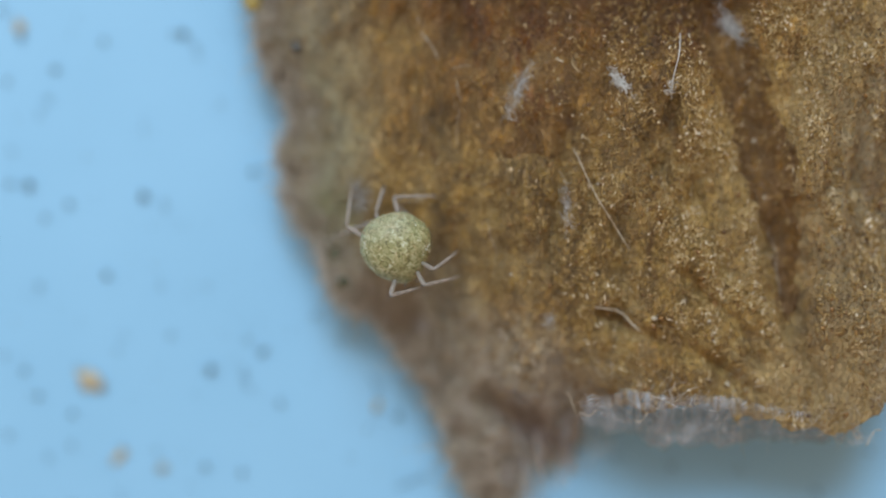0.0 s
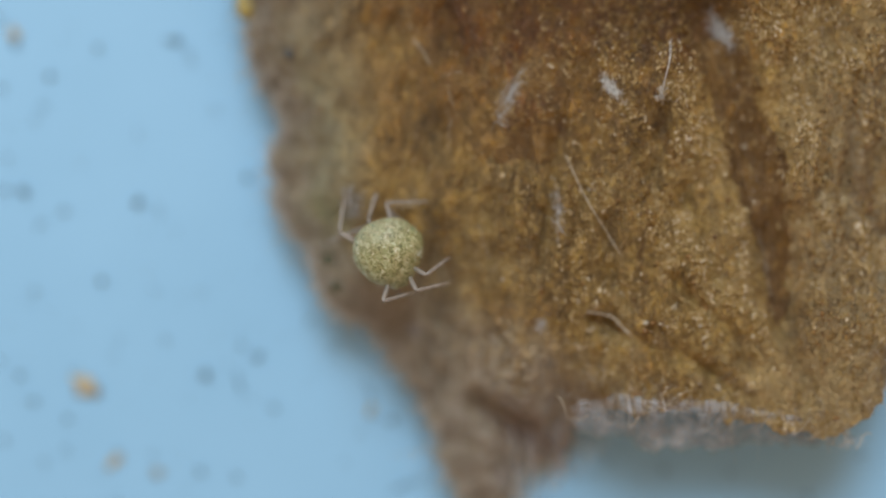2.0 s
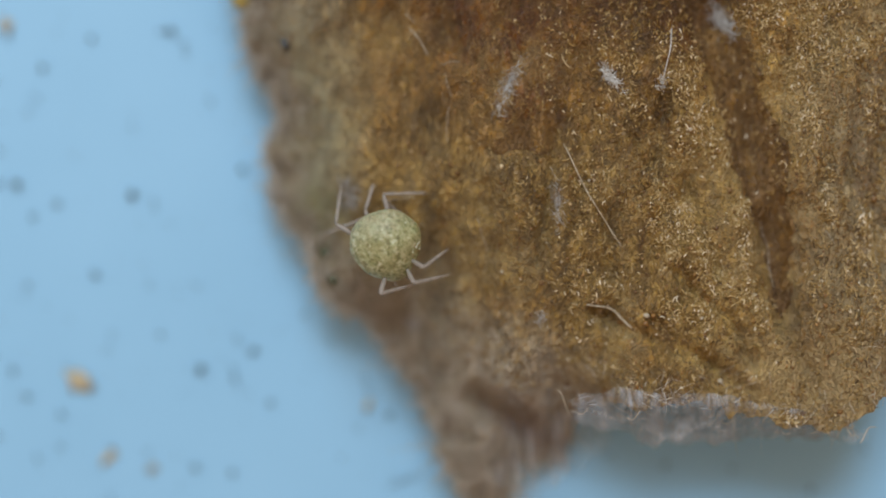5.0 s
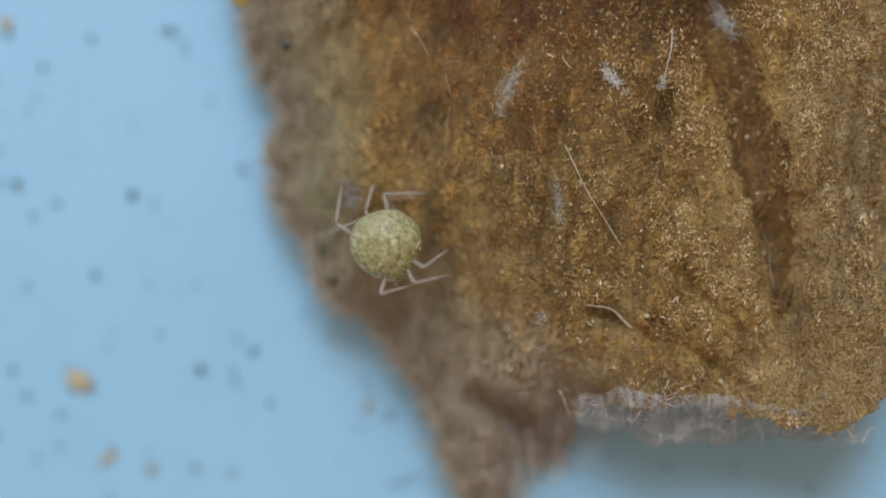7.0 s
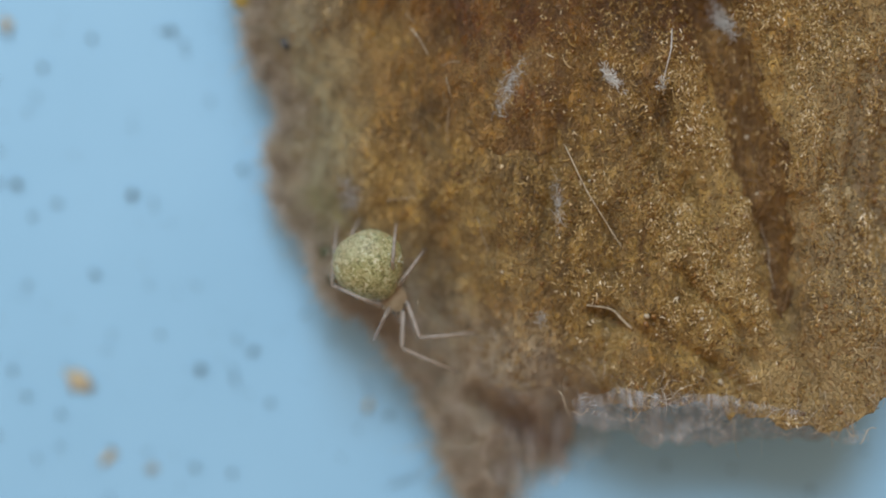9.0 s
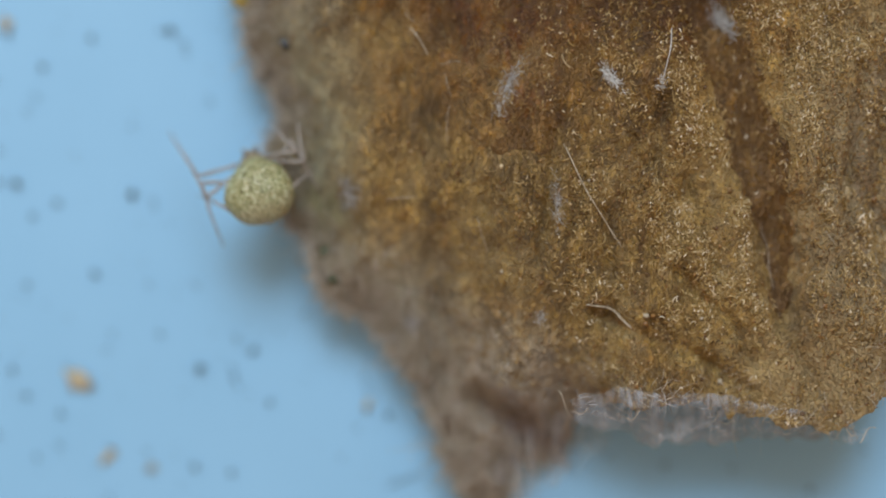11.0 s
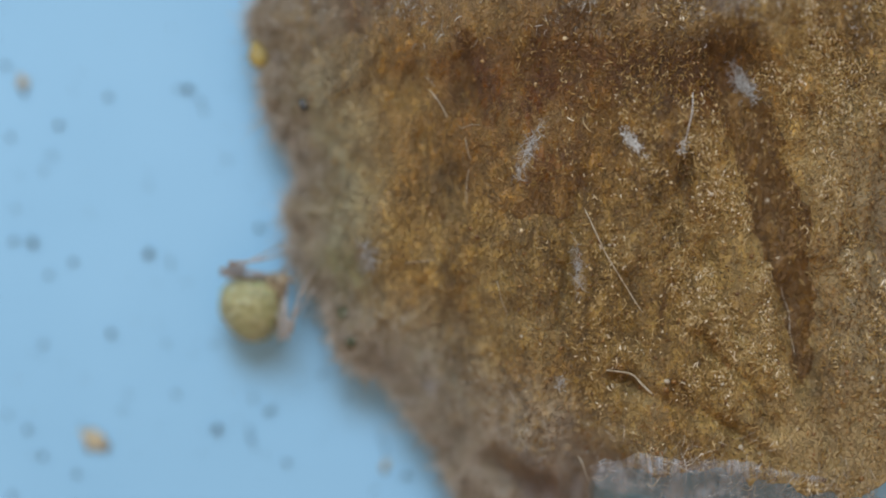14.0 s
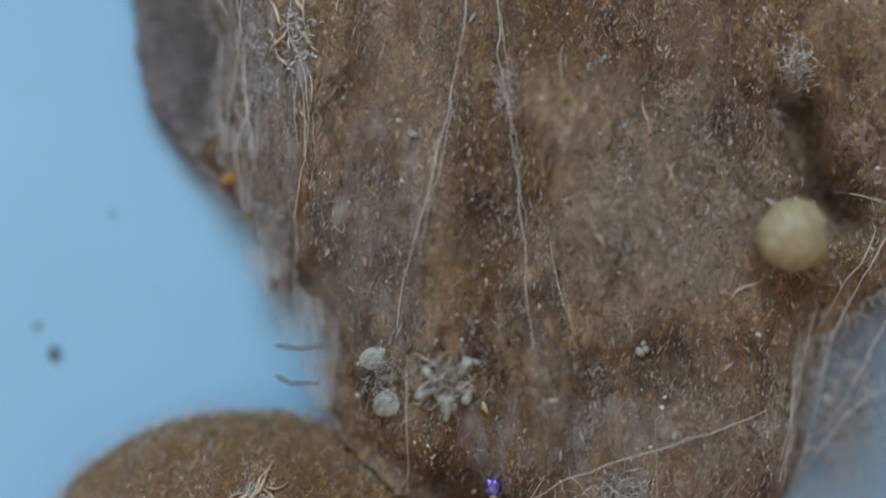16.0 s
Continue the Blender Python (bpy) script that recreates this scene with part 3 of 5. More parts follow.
smooth_spots = lambda x, y: 1 - 0.85 * np.exp(-(away(x, y, FURROW) / 0.75) ** 4) - 0.85 * np.exp(-(away(x, y, [(2.1, 3.7), (3.0, 4.0), (3.85, 4.4)]) / 0.55) ** 4)
seen_lower = lambda x, y: smooth_spots(x, y) * (x < 20)
crisp_lower = lambda x, y: seen_lower(x, y) * np.clip(0.35 + x / 9, 0.2, 1)


def stuff(name, mesh, material, parent, label):
    ob = part(name, *mesh, material, parent, label)
    return tagged(ob, kind="stuff")


near_rim = lambda x, y: (x < 17) * (1 - 0.9 * ((x > 4.5) & (y < 0))) * np.exp(-(lower.edge(x, y) / (0.9 + 0.7 * (y < 0) * (x < 3))) ** 2)
stuff("fibre_mat", fibres(lower, 13000, 0.15, 0.015, 41, 85, 1.2, 0.05, lambda x, y: crisp_lower(x, y) * np.clip(0.55 + 0.9 * lattice_noise(x, y * 0.5, 1.1, 37), 0.1, 1), curl=1.0), MAT["amber_fibre"], bark, "short curled amber plant fibre")
stuff("curl_mat", fibres(lower, 14500, 0.125, 0.019, 39, 85, 0.7, 0.06, lambda x, y: seen_lower(x, y) * (1 - 0.85 * np.exp(-((x - 6.5) / 2.6) ** 2 - ((y - 8.2) / 1.7) ** 2)) * np.clip((x - 2.5) / 9, 0.0, 1) * (y < 11 + 2 * (x > 8)) * np.clip(0.25 + 1.3 * lattice_noise(x, y * 0.6, 0.7, 38) + 0.6 * lattice_noise(x, y, 0.3, 36), 0.02, 1), curl=1.4), MAT["pale_curl"], bark, "pale shiny curls of torn fibre")
stuff("fleck_mat", fibres(lower, 6500, 0.14, 0.013, 35, 80, 0.6, 0.07, lambda x, y: seen_lower(x, y) * np.clip((y - 9) / 2, 0, 1) * np.clip(0.3 + 0.9 * lattice_noise(x, y * 0.6, 0.9, 34) + 0.5 * lattice_noise(x, y, 0.3, 33), 0.03, 1), curl=0.8), MAT["fleck"], bark, "dull pale flecks of torn fibre")
stuff("fuzz", fringe(lower, 6500, 0.42, 0.010, 42, lambda x, y: (x < 16.5) * (1 - 0.96 * ((x > 4.5) & (y < 0))) * np.where(y > 13, 0.3, 1.0)), MAT["fuzz"], bark, "pale fuzz along the torn edge")
stuff("rim_wool", fibres(lower, 8000, 0.36, 0.0065, 45, 100, 1.0, 0.32, lambda x, y: near_rim(x, y) * np.where(y > 13, 0.2, 1.0)), MAT["fuzz"], bark, "pale woolly fibre on the rim")
stuff("silk_film", fibres(upper, 900, 0.6, 0.005, 48, 84, 0.5, 0.3, lambda x, y: (x < 27) * np.clip(0.45 + 0.8 * lattice_noise(x, y * 0.6, 2.4, 49), 0.05, 1), curl=0.8), MAT["silk"], old, "thin film of grey silk")
stuff("silk_fleck", fibres(upper, 10000, 0.16, 0.013, 50, 82, 0.35, 0.25, lambda x, y: (x < 27) * np.clip(0.2 + 0.9 * lattice_noise(x, y * 0.4, 1.2, 55) + 0.8 * lattice_noise(x, y * 0.5, 0.4, 56), 0.05, 1), curl=0.5), MAT["fleck"], old, "short pale silk flecks")
stuff("bast", fibres(upper, 2500, 0.22, 0.012, 43, 86, 0.45, 0.16, lambda x, y: (x < 27) * 1.0, curl=0.35), MAT["grey_fibre"], old, "long grey-brown bark fibre")
stuff("fuzz", fringe(upper, 1800, 0.4, 0.010, 44, lambda x, y: (x < 26) * (y < 36) * np.where(y > 20, 1.0, 0.12)), MAT["silk"], old, "grey fuzz along the torn edge")


def granules(flake, count, size, seed, where, material, parent, label):
    """Gritty grains of cork, half sunk in the face."""
    rs = np.random.RandomState(seed)
    p = flake.scatter(count, seed, where)
    base, faces = pebble(1.0, seed, (1, 1, 1), 1, 0.0)
    r = size * rs.lognormal(0, 0.35, count)
    squash = rs.uniform(0.45, 1.3, (count, 3))
    turn = rs.uniform(0, 6.28, count)
    v = base[None] * squash[:, None] * r[:, None, None] * (1 + 0.25 * rs.normal(size=(count, len(base), 1)))
    c, w = np.cos(turn)[:, None], np.sin(turn)[:, None]
    x = v[..., 0] * c - v[..., 1] * w + p[:, :1]
    y = v[..., 0] * w + v[..., 1] * c + p[:, 1:]
    z = v[..., 2] + flake.top(p[:, 0], p[:, 1])[:, None]
    f = (np.array(faces)[None] + np.arange(count)[:, None, None] * len(base)).reshape(-1, 3)
    stuff("grit", (np.stack([x, y, z], 2).reshape(-1, 3), f), material, parent, label)


granules(lower, 5000, 0.04, 46, crisp_lower, MAT["granule"], bark, "amber cork grit")
granules(upper, 1600, 0.045, 47, lambda x, y: (x < 27) * 1.0, MAT["grey_fibre"], old, "grey-brown cork grit")


def shards(count, seed):
    """Loose slivers of weathered bark, stood up a little along the grain."""
    rs = np.random.RandomState(seed)
    p = upper.scatter(count, seed, lambda x, y: (x < 27) * np.clip(0.5 + 0.9 * lattice_noise(x, y * 0.5, 1.7, 51), 0.05, 1))
    pieces = []
    for x, y in p:
        long, wide = rs.uniform(0.10, 0.26), rs.uniform(0.03, 0.09)
        v, f = pebble(1.0, rs.randint(1, 400), (wide, long, 0.05), 1, 0.5)
        a = Euler((rs.normal() * 0.35, rs.normal() * 0.5, rs.normal() * 0.35)).to_matrix()
        v = v @ np.array(a).T + [x, y, float(upper.top(x, y)) + 0.02 + 0.1 * rs.uniform()]
        pieces.append((v, f))
    stuff("shard_litter", join(*pieces), MAT["shard"], old, "loose slivers of weathered bark")


shards(260, 52)


def rim_crumbs(count, seed):
    rs = np.random.RandomState(seed)
    c = lower.curve[(lower.curve[:, 0] < 2) & (lower.curve[:, 1] < 12)]
    pieces = []
    for k in rs.randint(0, len(c), count):
        x, y = c[k] + rs.normal(size=2) * 0.16
        v, f = pebble(0.09 * rs.lognormal(0, 0.4), rs.randint(1, 400), (1, rs.uniform(0.4, 1), 0.7), 1, 0.5)
        h = float(lower.top(x, y)) if lower.edge(x, y) > 0.02 else 0.3
        pieces.append((v + [x, y, h], f))
    stuff("crumb_litter", join(*pieces), MAT["rim_crumb"], bark, "dark and pale crumbs along the rim")


rim_crumbs(260, 53)


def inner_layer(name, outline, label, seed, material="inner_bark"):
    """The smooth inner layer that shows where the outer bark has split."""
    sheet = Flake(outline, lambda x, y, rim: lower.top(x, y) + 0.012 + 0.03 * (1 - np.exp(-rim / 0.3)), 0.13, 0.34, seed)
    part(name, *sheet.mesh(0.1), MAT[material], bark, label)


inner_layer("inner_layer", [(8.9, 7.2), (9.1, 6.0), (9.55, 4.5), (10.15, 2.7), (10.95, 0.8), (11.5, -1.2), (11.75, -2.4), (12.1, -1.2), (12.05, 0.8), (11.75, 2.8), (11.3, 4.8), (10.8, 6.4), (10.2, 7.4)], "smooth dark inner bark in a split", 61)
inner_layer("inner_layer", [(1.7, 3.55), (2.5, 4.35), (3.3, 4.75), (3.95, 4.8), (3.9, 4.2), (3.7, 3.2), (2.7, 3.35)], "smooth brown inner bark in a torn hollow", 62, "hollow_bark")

# ---------------------------------------------------------------- silk and hairs
def strand(points, radius, seed, wobble=0.08, name="silk_strand", material="silk", label="thin pale silk strand lying over the bark", group="silk strands", flake=None, lift=0.25):
    rs = np.random.RandomState(seed)
    p = np.array(points, float)
    t = np.linspace(0, len(p) - 1, 8 * len(p))
    xy = np.stack([np.interp(t, np.arange(len(p)), p[:, k]) for k in range(2)], 1)
    for _ in range(3):
        xy[1:-1] = (xy[:-2] + 2 * xy[1:-1] + xy[2:]) / 4
    xy += wobble * np.stack([lattice_noise(xy[:, 0], xy[:, 1], 0.7, seed), lattice_noise(xy[:, 0], xy[:, 1], 0.8, seed + 1)], 1)
    z = flake.top(xy[:, 0], xy[:, 1])
    for _ in range(12):
        z[1:-1] = np.maximum(z[1:-1], (z[:-2] + z[2:]) / 2)
    z = z + lift * np.sin(np.pi * np.linspace(0, 1, len(z)))
    path = np.concatenate([xy, z[:, None]], 1)[None]
    r = radius * (0.8 + 0.4 * rs.uniform(size=len(xy)))
    r[0], r[-1] = radius * 0.4, radius * 0.3
    return thing(name, *tube_mesh(path, r[None], 6), MAT[material], label, "strand", group)


strand([(4.2, 3.61), (4.87, 2.06), (6.17, 0.02)], 0.022, 51, 0.03, "hair", "straw", "stiff pale hair lying across amber bark", "hairs on the bark", lower, 0.12)
strand([(-1.15, 7.75), (-0.75, 7.2), (-0.5, 6.75)], 0.025, 53, 0.03, "hair", "straw", "stiff pale hair lying across amber bark", "hairs on the bark", lower, 0.1)
for k, line in enumerate(([(-0.1, 6.33), (0.25, 6.45), (0.55, 6.42)], [(0.05, 6.1), (0.22, 5.7), (0.3, 5.3)], [(0.25, 5.0), (0.1, 4.3), (0.12, 3.7)], [(-2.0, 1.75), (-1.5, 1.78), (-0.9, 1.76)], [(1.25, 1.2), (1.4, 0.5), (1.6, -0.1)],
                          [(-1.3, 8.2), (-0.9, 7.8)], [(11.1, 1.0), (11.35, -0.4), (11.5, -1.5)], [(6.3, -2.5), (6.55, -2.75)], [(13.2, 0.7), (13.5, 0.1)])):
    strand(line, 0.011, 310 + 2 * k, 0.08, "hair", "fuzz", "short pale fibre lying on amber bark", "hairs on the bark", lower, 0.06)
strand([(5.0, -2.0), (6.0, -2.15), (6.5, -2.7)], 0.035, 55, 0.12, "hair", "straw", "crooked pale fibre on amber bark", "hairs on the bark", lower, 0.1)
strand([(7.9, 7.6), (7.75, 6.6), (7.55, 5.7)], 0.022, 56, 0.04, "hair", "silk", "short grey hair on amber bark", "hairs on the bark", lower, 0.15)

for k, line in enumerate((
        [(9.99, 35.5), (9.6, 32.5), (9.16, 30.49), (8.5, 27.64), (7.9, 25.6), (7.66, 23.43)],
        [(10.94, 35.5), (11.05, 32.6), (11.53, 29.92), (11.93, 25.56), (12.23, 22.71)],
        [(7.95, 22.2), (7.9, 20.4), (7.95, 18.9), (7.91, 17.6)],
        [(7.91, 17.6), (7.3, 17.0), (6.7, 16.5)],
        [(11.5, 17.2), (13.2, 18.3), (15.2, 19.1), (17.6, 19.9), (20.5, 20.8)],
        [(14.6, 18.6), (15.1, 17.9), (16.6, 17.5)],
        [(11.3, 17.9), (10.9, 16.6), (10.5, 15.2)],
        [(12.6, 18.6), (12.0, 17.2), (11.2, 15.9)],
        [(12.8, 26.5), (13.2, 24.8), (13.8, 22.9)],
        [(9.1, 30.3), (8.85, 29.2), (9.0, 28.7)],
        [(9.5, 31.6), (9.25, 30.2), (8.75, 28.0), (8.35, 26.3)],
        [(11.3, 31.4), (11.7, 29.0), (11.95, 26.8)],
        [(11.0, 34.5), (11.4, 32.0), (11.3, 30.4)],
)):
    strand(line, (0.019, 0.018, 0.018, 0.015, 0.018, 0.016, 0.018, 0.015, 0.012, 0.012, 0.013, 0.012, 0.013)[k], 60 + k, 0.10, flake=upper if k not in (3,) else lower, lift=0.3)


def silk_curtain():
    """The strands that hang along the left rim of the weathered flake, and over the hole beside the second spider."""
    rs = np.random.RandomState(71)
    for k in range(22):
        x = 1.4 + 3.2 * rs.uniform() ** 1.3
        high = 36.0 - rs.uniform(0, 6) * (k % 3 > 0)
        low = max(high - rs.uniform(2.0, 7.5), 24.8)
        drift = rs.uniform(-0.5, 1.1)
        bow = rs.uniform(-0.5, 0.5)
        strand([(x, high), (x + 0.3 * drift + bow, high * 0.65 + low * 0.35), (x + 0.7 * drift, high * 0.3 + low * 0.7), (x + drift, low)], rs.uniform(0.006, 0.022), 80 + k, 0.07, flake=upper,
               lift=rs.uniform(0.1, 0.6), label="pale silk strand hanging along the weathered rim")
    for k, line in enumerate((
            [(24.6, 27.3), (23.6, 25.6), (22.6, 22.8), (22.1, 19.5), (21.6, 17.5)],
            [(23.9, 27.0), (23.0, 25.2), (22.4, 23.6)],
            [(25.2, 24.6), (23.8, 22.0), (22.6, 19.6)],
            [(25.4, 21.8), (24.0, 21.0), (22.6, 19.4), (22.0, 18.3)],
            [(25.0, 29.0), (24.2, 27.8), (22.8, 28.3)])):
        strand(line, 0.022, 120 + k, 0.10, flake=upper, lift=0.6, label="pale silk strand stretched over a gap in the bark")


silk_curtain()


def gap_threads(count, seed):
    """Thin threads along the rim of the gap below the second spider."""
    rs = np.random.RandomState(seed)
    for k in range(count):
        x, high = 22.4 + 1.4 * rs.uniform(), 26.8 - 4.5 * rs.uniform()
        low = high - rs.uniform(2.0, 6.0)
        lean = -0.9 * (high - low) / 5 + rs.normal() * 0.3
        strand([(x - 0.35 * (26 - high), high), (x - 0.35 * (26 - high) + 0.5 * lean + 0.2 * rs.normal(), (high + low) / 2), (x - 0.35 * (26 - high) + lean, low)], rs.uniform(0.007, 0.018), 400 + 2 * k, 0.10,
               flake=upper, lift=rs.uniform(0.1, 0.4), label="pale silk strand stretched over a gap in the bark")


gap_threads(14, 73)


def tuft(at, size, seed, count, material, label, name="silk_tuft", flake=None, stretch=(1, 1), lift=0.2, radius=0.009, group="silk tufts", turn=0.0, fan=0.9):
    """A little wad of fine tangled threads."""
    rs = np.random.RandomState(seed)
    count = count * 3
    c, w = math.cos(radians(turn)), math.sin(radians(turn))
    q = rs.normal(size=(count, 2)) * 0.24 * size * np.array(stretch)
    root = np.array(at)[None] + np.stack([q[:, 0] * c - q[:, 1] * w, q[:, 0] * w + q[:, 1] * c], 1)
    ang = rs.normal(size=count) * fan + radians(turn + 90) + np.pi * (rs.uniform(size=count) < 0.5)
    t = np.linspace(0, 1, 6)
    a = ang[:, None] + rs.normal(size=count)[:, None] * 1.3 * t + rs.normal(size=(count, 6)) * 0.2
    leng = size * rs.uniform(0.12, 0.4, count)[:, None] / 6
    x, y = root[:, :1] + np.cumsum(np.cos(a) * leng, 1), root[:, 1:] + np.cumsum(np.sin(a) * leng, 1)
    z = np.maximum(flake.top(x, y), flake.top(root[:, 0], root[:, 1])[:, None] - 0.4) + 0.01 + lift * rs.uniform(0, 1, count)[:, None] ** 2 * np.sin(np.pi * t)
    mesh = tube_mesh(np.stack([x, y, z], 2), radius * rs.uniform(0.6, 1.8, count)[:, None] * np.array([0.7, 1, 1, 1, 0.9, 0.4]), 4)
    return thing(name, *mesh, MAT[material], label, "tuft", group)


strand([(0.47, 15.4), (0.2, 14.4), (-0.25, 12.9)], 0.018, 57, 0.1, "hair", "silk", "short grey hair on amber bark", "hairs on the bark", lower, 0.08)
WHITE, NEST = "white woolly tuft caught on amber bark", "grey nest of loose silk on amber bark"
tuft((5.75, 5.9), 0.95, 201, 60, "white_wool", WHITE, flake=lower, stretch=(0.3, 1.1), turn=40, fan=0.35, radius=0.0065, lift=0.1)
tuft((7.5, 5.65), 0.5, 202, 26, "white_wool", WHITE, flake=lower, radius=0.007, stretch=(0.6, 1.2), turn=-20, fan=0.6, lift=0.1)
tuft((9.75, 7.9), 1.2, 203, 70, "silk", WHITE, flake=lower, stretch=(0.35, 1.2), turn=28, fan=0.4, radius=0.007, lift=0.12)
tuft((3.41, -2.43), 0.5, 204, 24, "silk", WHITE, flake=lower, radius=0.006, stretch=(0.7, 1.2), lift=0.1)
tuft((2.25, 5.55), 1.7, 224, 45, "silk", "thin ribbon of grey silk on amber bark", flake=lower, stretch=(0.16, 1.15), turn=-24, fan=0.3, radius=0.0045, lift=0.06)
tuft((3.95, 1.5), 1.4, 225, 30, "silk", "thin ribbon of grey silk on amber bark", flake=lower, stretch=(0.14, 1.15), turn=3, fan=0.3, radius=0.0045, lift=0.06)
tuft((-1.1, -2.7), 0.6, 205, 40, "silk", WHITE, flake=lower)
tuft((-3.3, 1.9), 0.9, 206, 50, "silk", WHITE, flake=lower, radius=0.006, stretch=(0.7, 1.4))
for k, (x, y) in enumerate(lower.curve[(lower.curve[:, 0] < 0.5) & (lower.curve[:, 1] < 9.5) & (lower.curve[:, 1] > -8)][::7]):
    tuft((x + 0.25, y + 0.05), 0.45 + 0.13 * (k * 5 % 4), 430 + k, 14 + 5 * (k % 3), "fuzz" if k % 3 else "silk", "wisp of pale wool on the bark's rim", flake=lower, stretch=(0.8, 1.0 + 0.3 * (k % 2)), lift=0.35, radius=0.007, group="rim wisps", turn=37 * k)
tuft((10.0, 12.9), 1.9, 207, 60, "silk", NEST, flake=lower, stretch=(0.6, 1.3), lift=0.2, turn=-20, fan=0.6, radius=0.005)
tuft((9.0, 11.4), 1.7, 208, 45, "fuzz", NEST, flake=lower, lift=0.2, stretch=(0.8, 1.2), turn=-25, fan=0.6, radius=0.005)
tuft((10.8, 14.6), 1.5, 209, 55, "silk", NEST, flake=lower, lift=0.2, stretch=(0.7, 1.3), turn=-30, fan=0.6, radius=0.005)
tuft((-2.5, 17.2), 0.7, 219, 35, "silk", WHITE, flake=lower, stretch=(1.3, 0.7))
tuft((21.2, 32.2), 1.5, 210, 150, "white_wool", "white silk wad on weathered bark", flake=upper, stretch=(0.6, 1.6), lift=0.4)
tuft((11.2, 31.6), 1.0, 211, 110, "silk", "pale green-white silk wad on a strand", flake=upper, stretch=(0.5, 1.5), lift=0.4)
tuft((15.2, 18.1), 1.9, 212, 60, "silk", "grey nest of loose silk on weathered bark", flake=upper, lift=0.3, stretch=(1.5, 0.8))
tuft((13.6, 16.6), 1.6, 214, 50, "silk", "grey nest of loose silk on weathered bark", flake=upper, lift=0.3, stretch=(1.5, 0.6))
tuft((23.6, 20.6), 2.6, 213, 200, "silk", "thin grey silk sheet over a gap", flake=upper, lift=0.6, stretch=(1, 1.6))
tuft((3.1, 26.6), 1.6, 215, 150, "silk", "pale silk wad on the weathered rim", flake=upper, lift=0.4, stretch=(0.5, 1.6))
tuft((2.6, 33.0), 1.8, 216, 200, "silk", "pale silk wad on the weathered rim", flake=upper, lift=0.4, stretch=(0.5, 1.8))
tuft((14.9, 27.9), 1.2, 217, 90, "fuzz", "faint silk wad on weathered bark", flake=upper, lift=0.3, stretch=(0.6, 1.6))
tuft((17.0, 31.2), 1.2, 218, 70, "fuzz", "faint silk wad on weathered bark", flake=upper, lift=0.3, stretch=(0.8, 1.3))


def veil_material(name, colour, thin, thick, scale):
    n = Nodes(name, 0.5)
    n.colour(n.ramp(n.noise(1500, 4, 0.6), [(0.3, tuple(c * 0.7 for c in colour)), (0.7, colour)]))
    a = n.ramp(n.noise(scale, 5, 0.75, (2.6, 0.35, 1), 1.2), [(0.46, (thin,) * 3), (0.72, (thick,) * 3)])
    n.link(a, n.bsdf.inputs["Alpha"])
    return n.mat


MAT["silk_veil"] = veil_material("silk_veil", (0.44, 0.44, 0.45), 0.05, 0.48, 800)


MAT["haze_silk"] = veil_material("haze_silk", (0.40, 0.37, 0.36), 0.03, 0.32, 600)
# silk toned dark to stand in for the deep shade in the gap
MAT["shade_silk"] = veil_material("shade_silk", (0.31, 0.32, 0.34), 0.18, 0.58, 500)


def veil(name, outline, height, label, seed, material="silk_veil"):
    sheet = Flake(outline, height, 0.16, 0.35, seed)
    thing(name, *sheet.mesh(0.0), MAT[material], label, "silk", "silk veils")


veil("silk_veil", [(1.3, 37), (4.7, 37), (4.3, 31), (3.9, 27), (3.3, 25.2), (2.5, 27.2), (1.3, 29.3), (1.2, 33)], lambda x, y, rim: np.maximum(upper.top(x, y), 2.6) + 0.22 + 0.2 * lattice_noise(x, y * 0.4, 0.7, 261), "thin grey silk veil over the weathered rim", 262)
veil("silk_veil", [(21.5, 24.6), (25.9, 25.6), (25.9, 15.5), (21.6, 16.2), (21.9, 20)], lambda x, y, rim: 2.0 + 0.4 * lattice_noise(x, y * 0.5, 1.3, 263), "dusty grey silk sheet stretched over a gap", 264, "shade_silk")
veil("silk_veil", [(3.3, 26.2), (4.3, 25.0), (5.3, 23.5), (5.7, 21.0), (4.7, 20.7), (4.1, 22.3), (3.3, 24.0), (2.2, 26.0)], lambda x, y, rim: 3.0 + 0.25 * lattice_noise(x, y * 0.5, 0.8, 265), "thin grey silk veil hanging off the weathered rim", 266)
veil("silk_veil", [(9.6, 20.8), (12, 21.6), (15, 21.2), (18, 20.8), (21, 20.4), (20.4, 17.6), (18.4, 15.6), (15, 14.9), (12.5, 15.8), (10.6, 17.4), (9.8, 19)], lambda x, y, rim: np.maximum(upper.top(x, y), lower.top(x, y)) + 0.12 + 0.12 * lattice_noise(x, y, 0.9, 267), "thin grey silk veil over weathered bark", 268, "haze_silk")
veil("silk_veil", [(1.4, -5.0), (3.2, -5.0), (4.7, -5.2), (6.2, -5.8), (5.8, -7.0), (4.6, -8.0), (3.0, -8.8), (1.8, -8.2), (1.2, -6.6)], lambda x, y, rim: np.maximum(lower.top(x, y) * (lower.edge(x, y) > 0.02), 2.2) + 0.2 + 0.2 * lattice_noise(x, y, 0.9, 269), "dull grey silk haze over the bark's torn lobe", 270, "haze_silk")
veil("silk_veil", [(8.2, 10.4), (9.6, 10.6), (10.9, 12.4), (11.6, 14.4), (10.8, 15.4), (9.5, 14.0), (8.5, 12.2)], lambda x, y, rim: lower.top(x, y) + 0.10 + 0.08 * lattice_noise(x, y, 0.7, 271), "thin grey silk haze on amber bark", 272, "haze_silk")
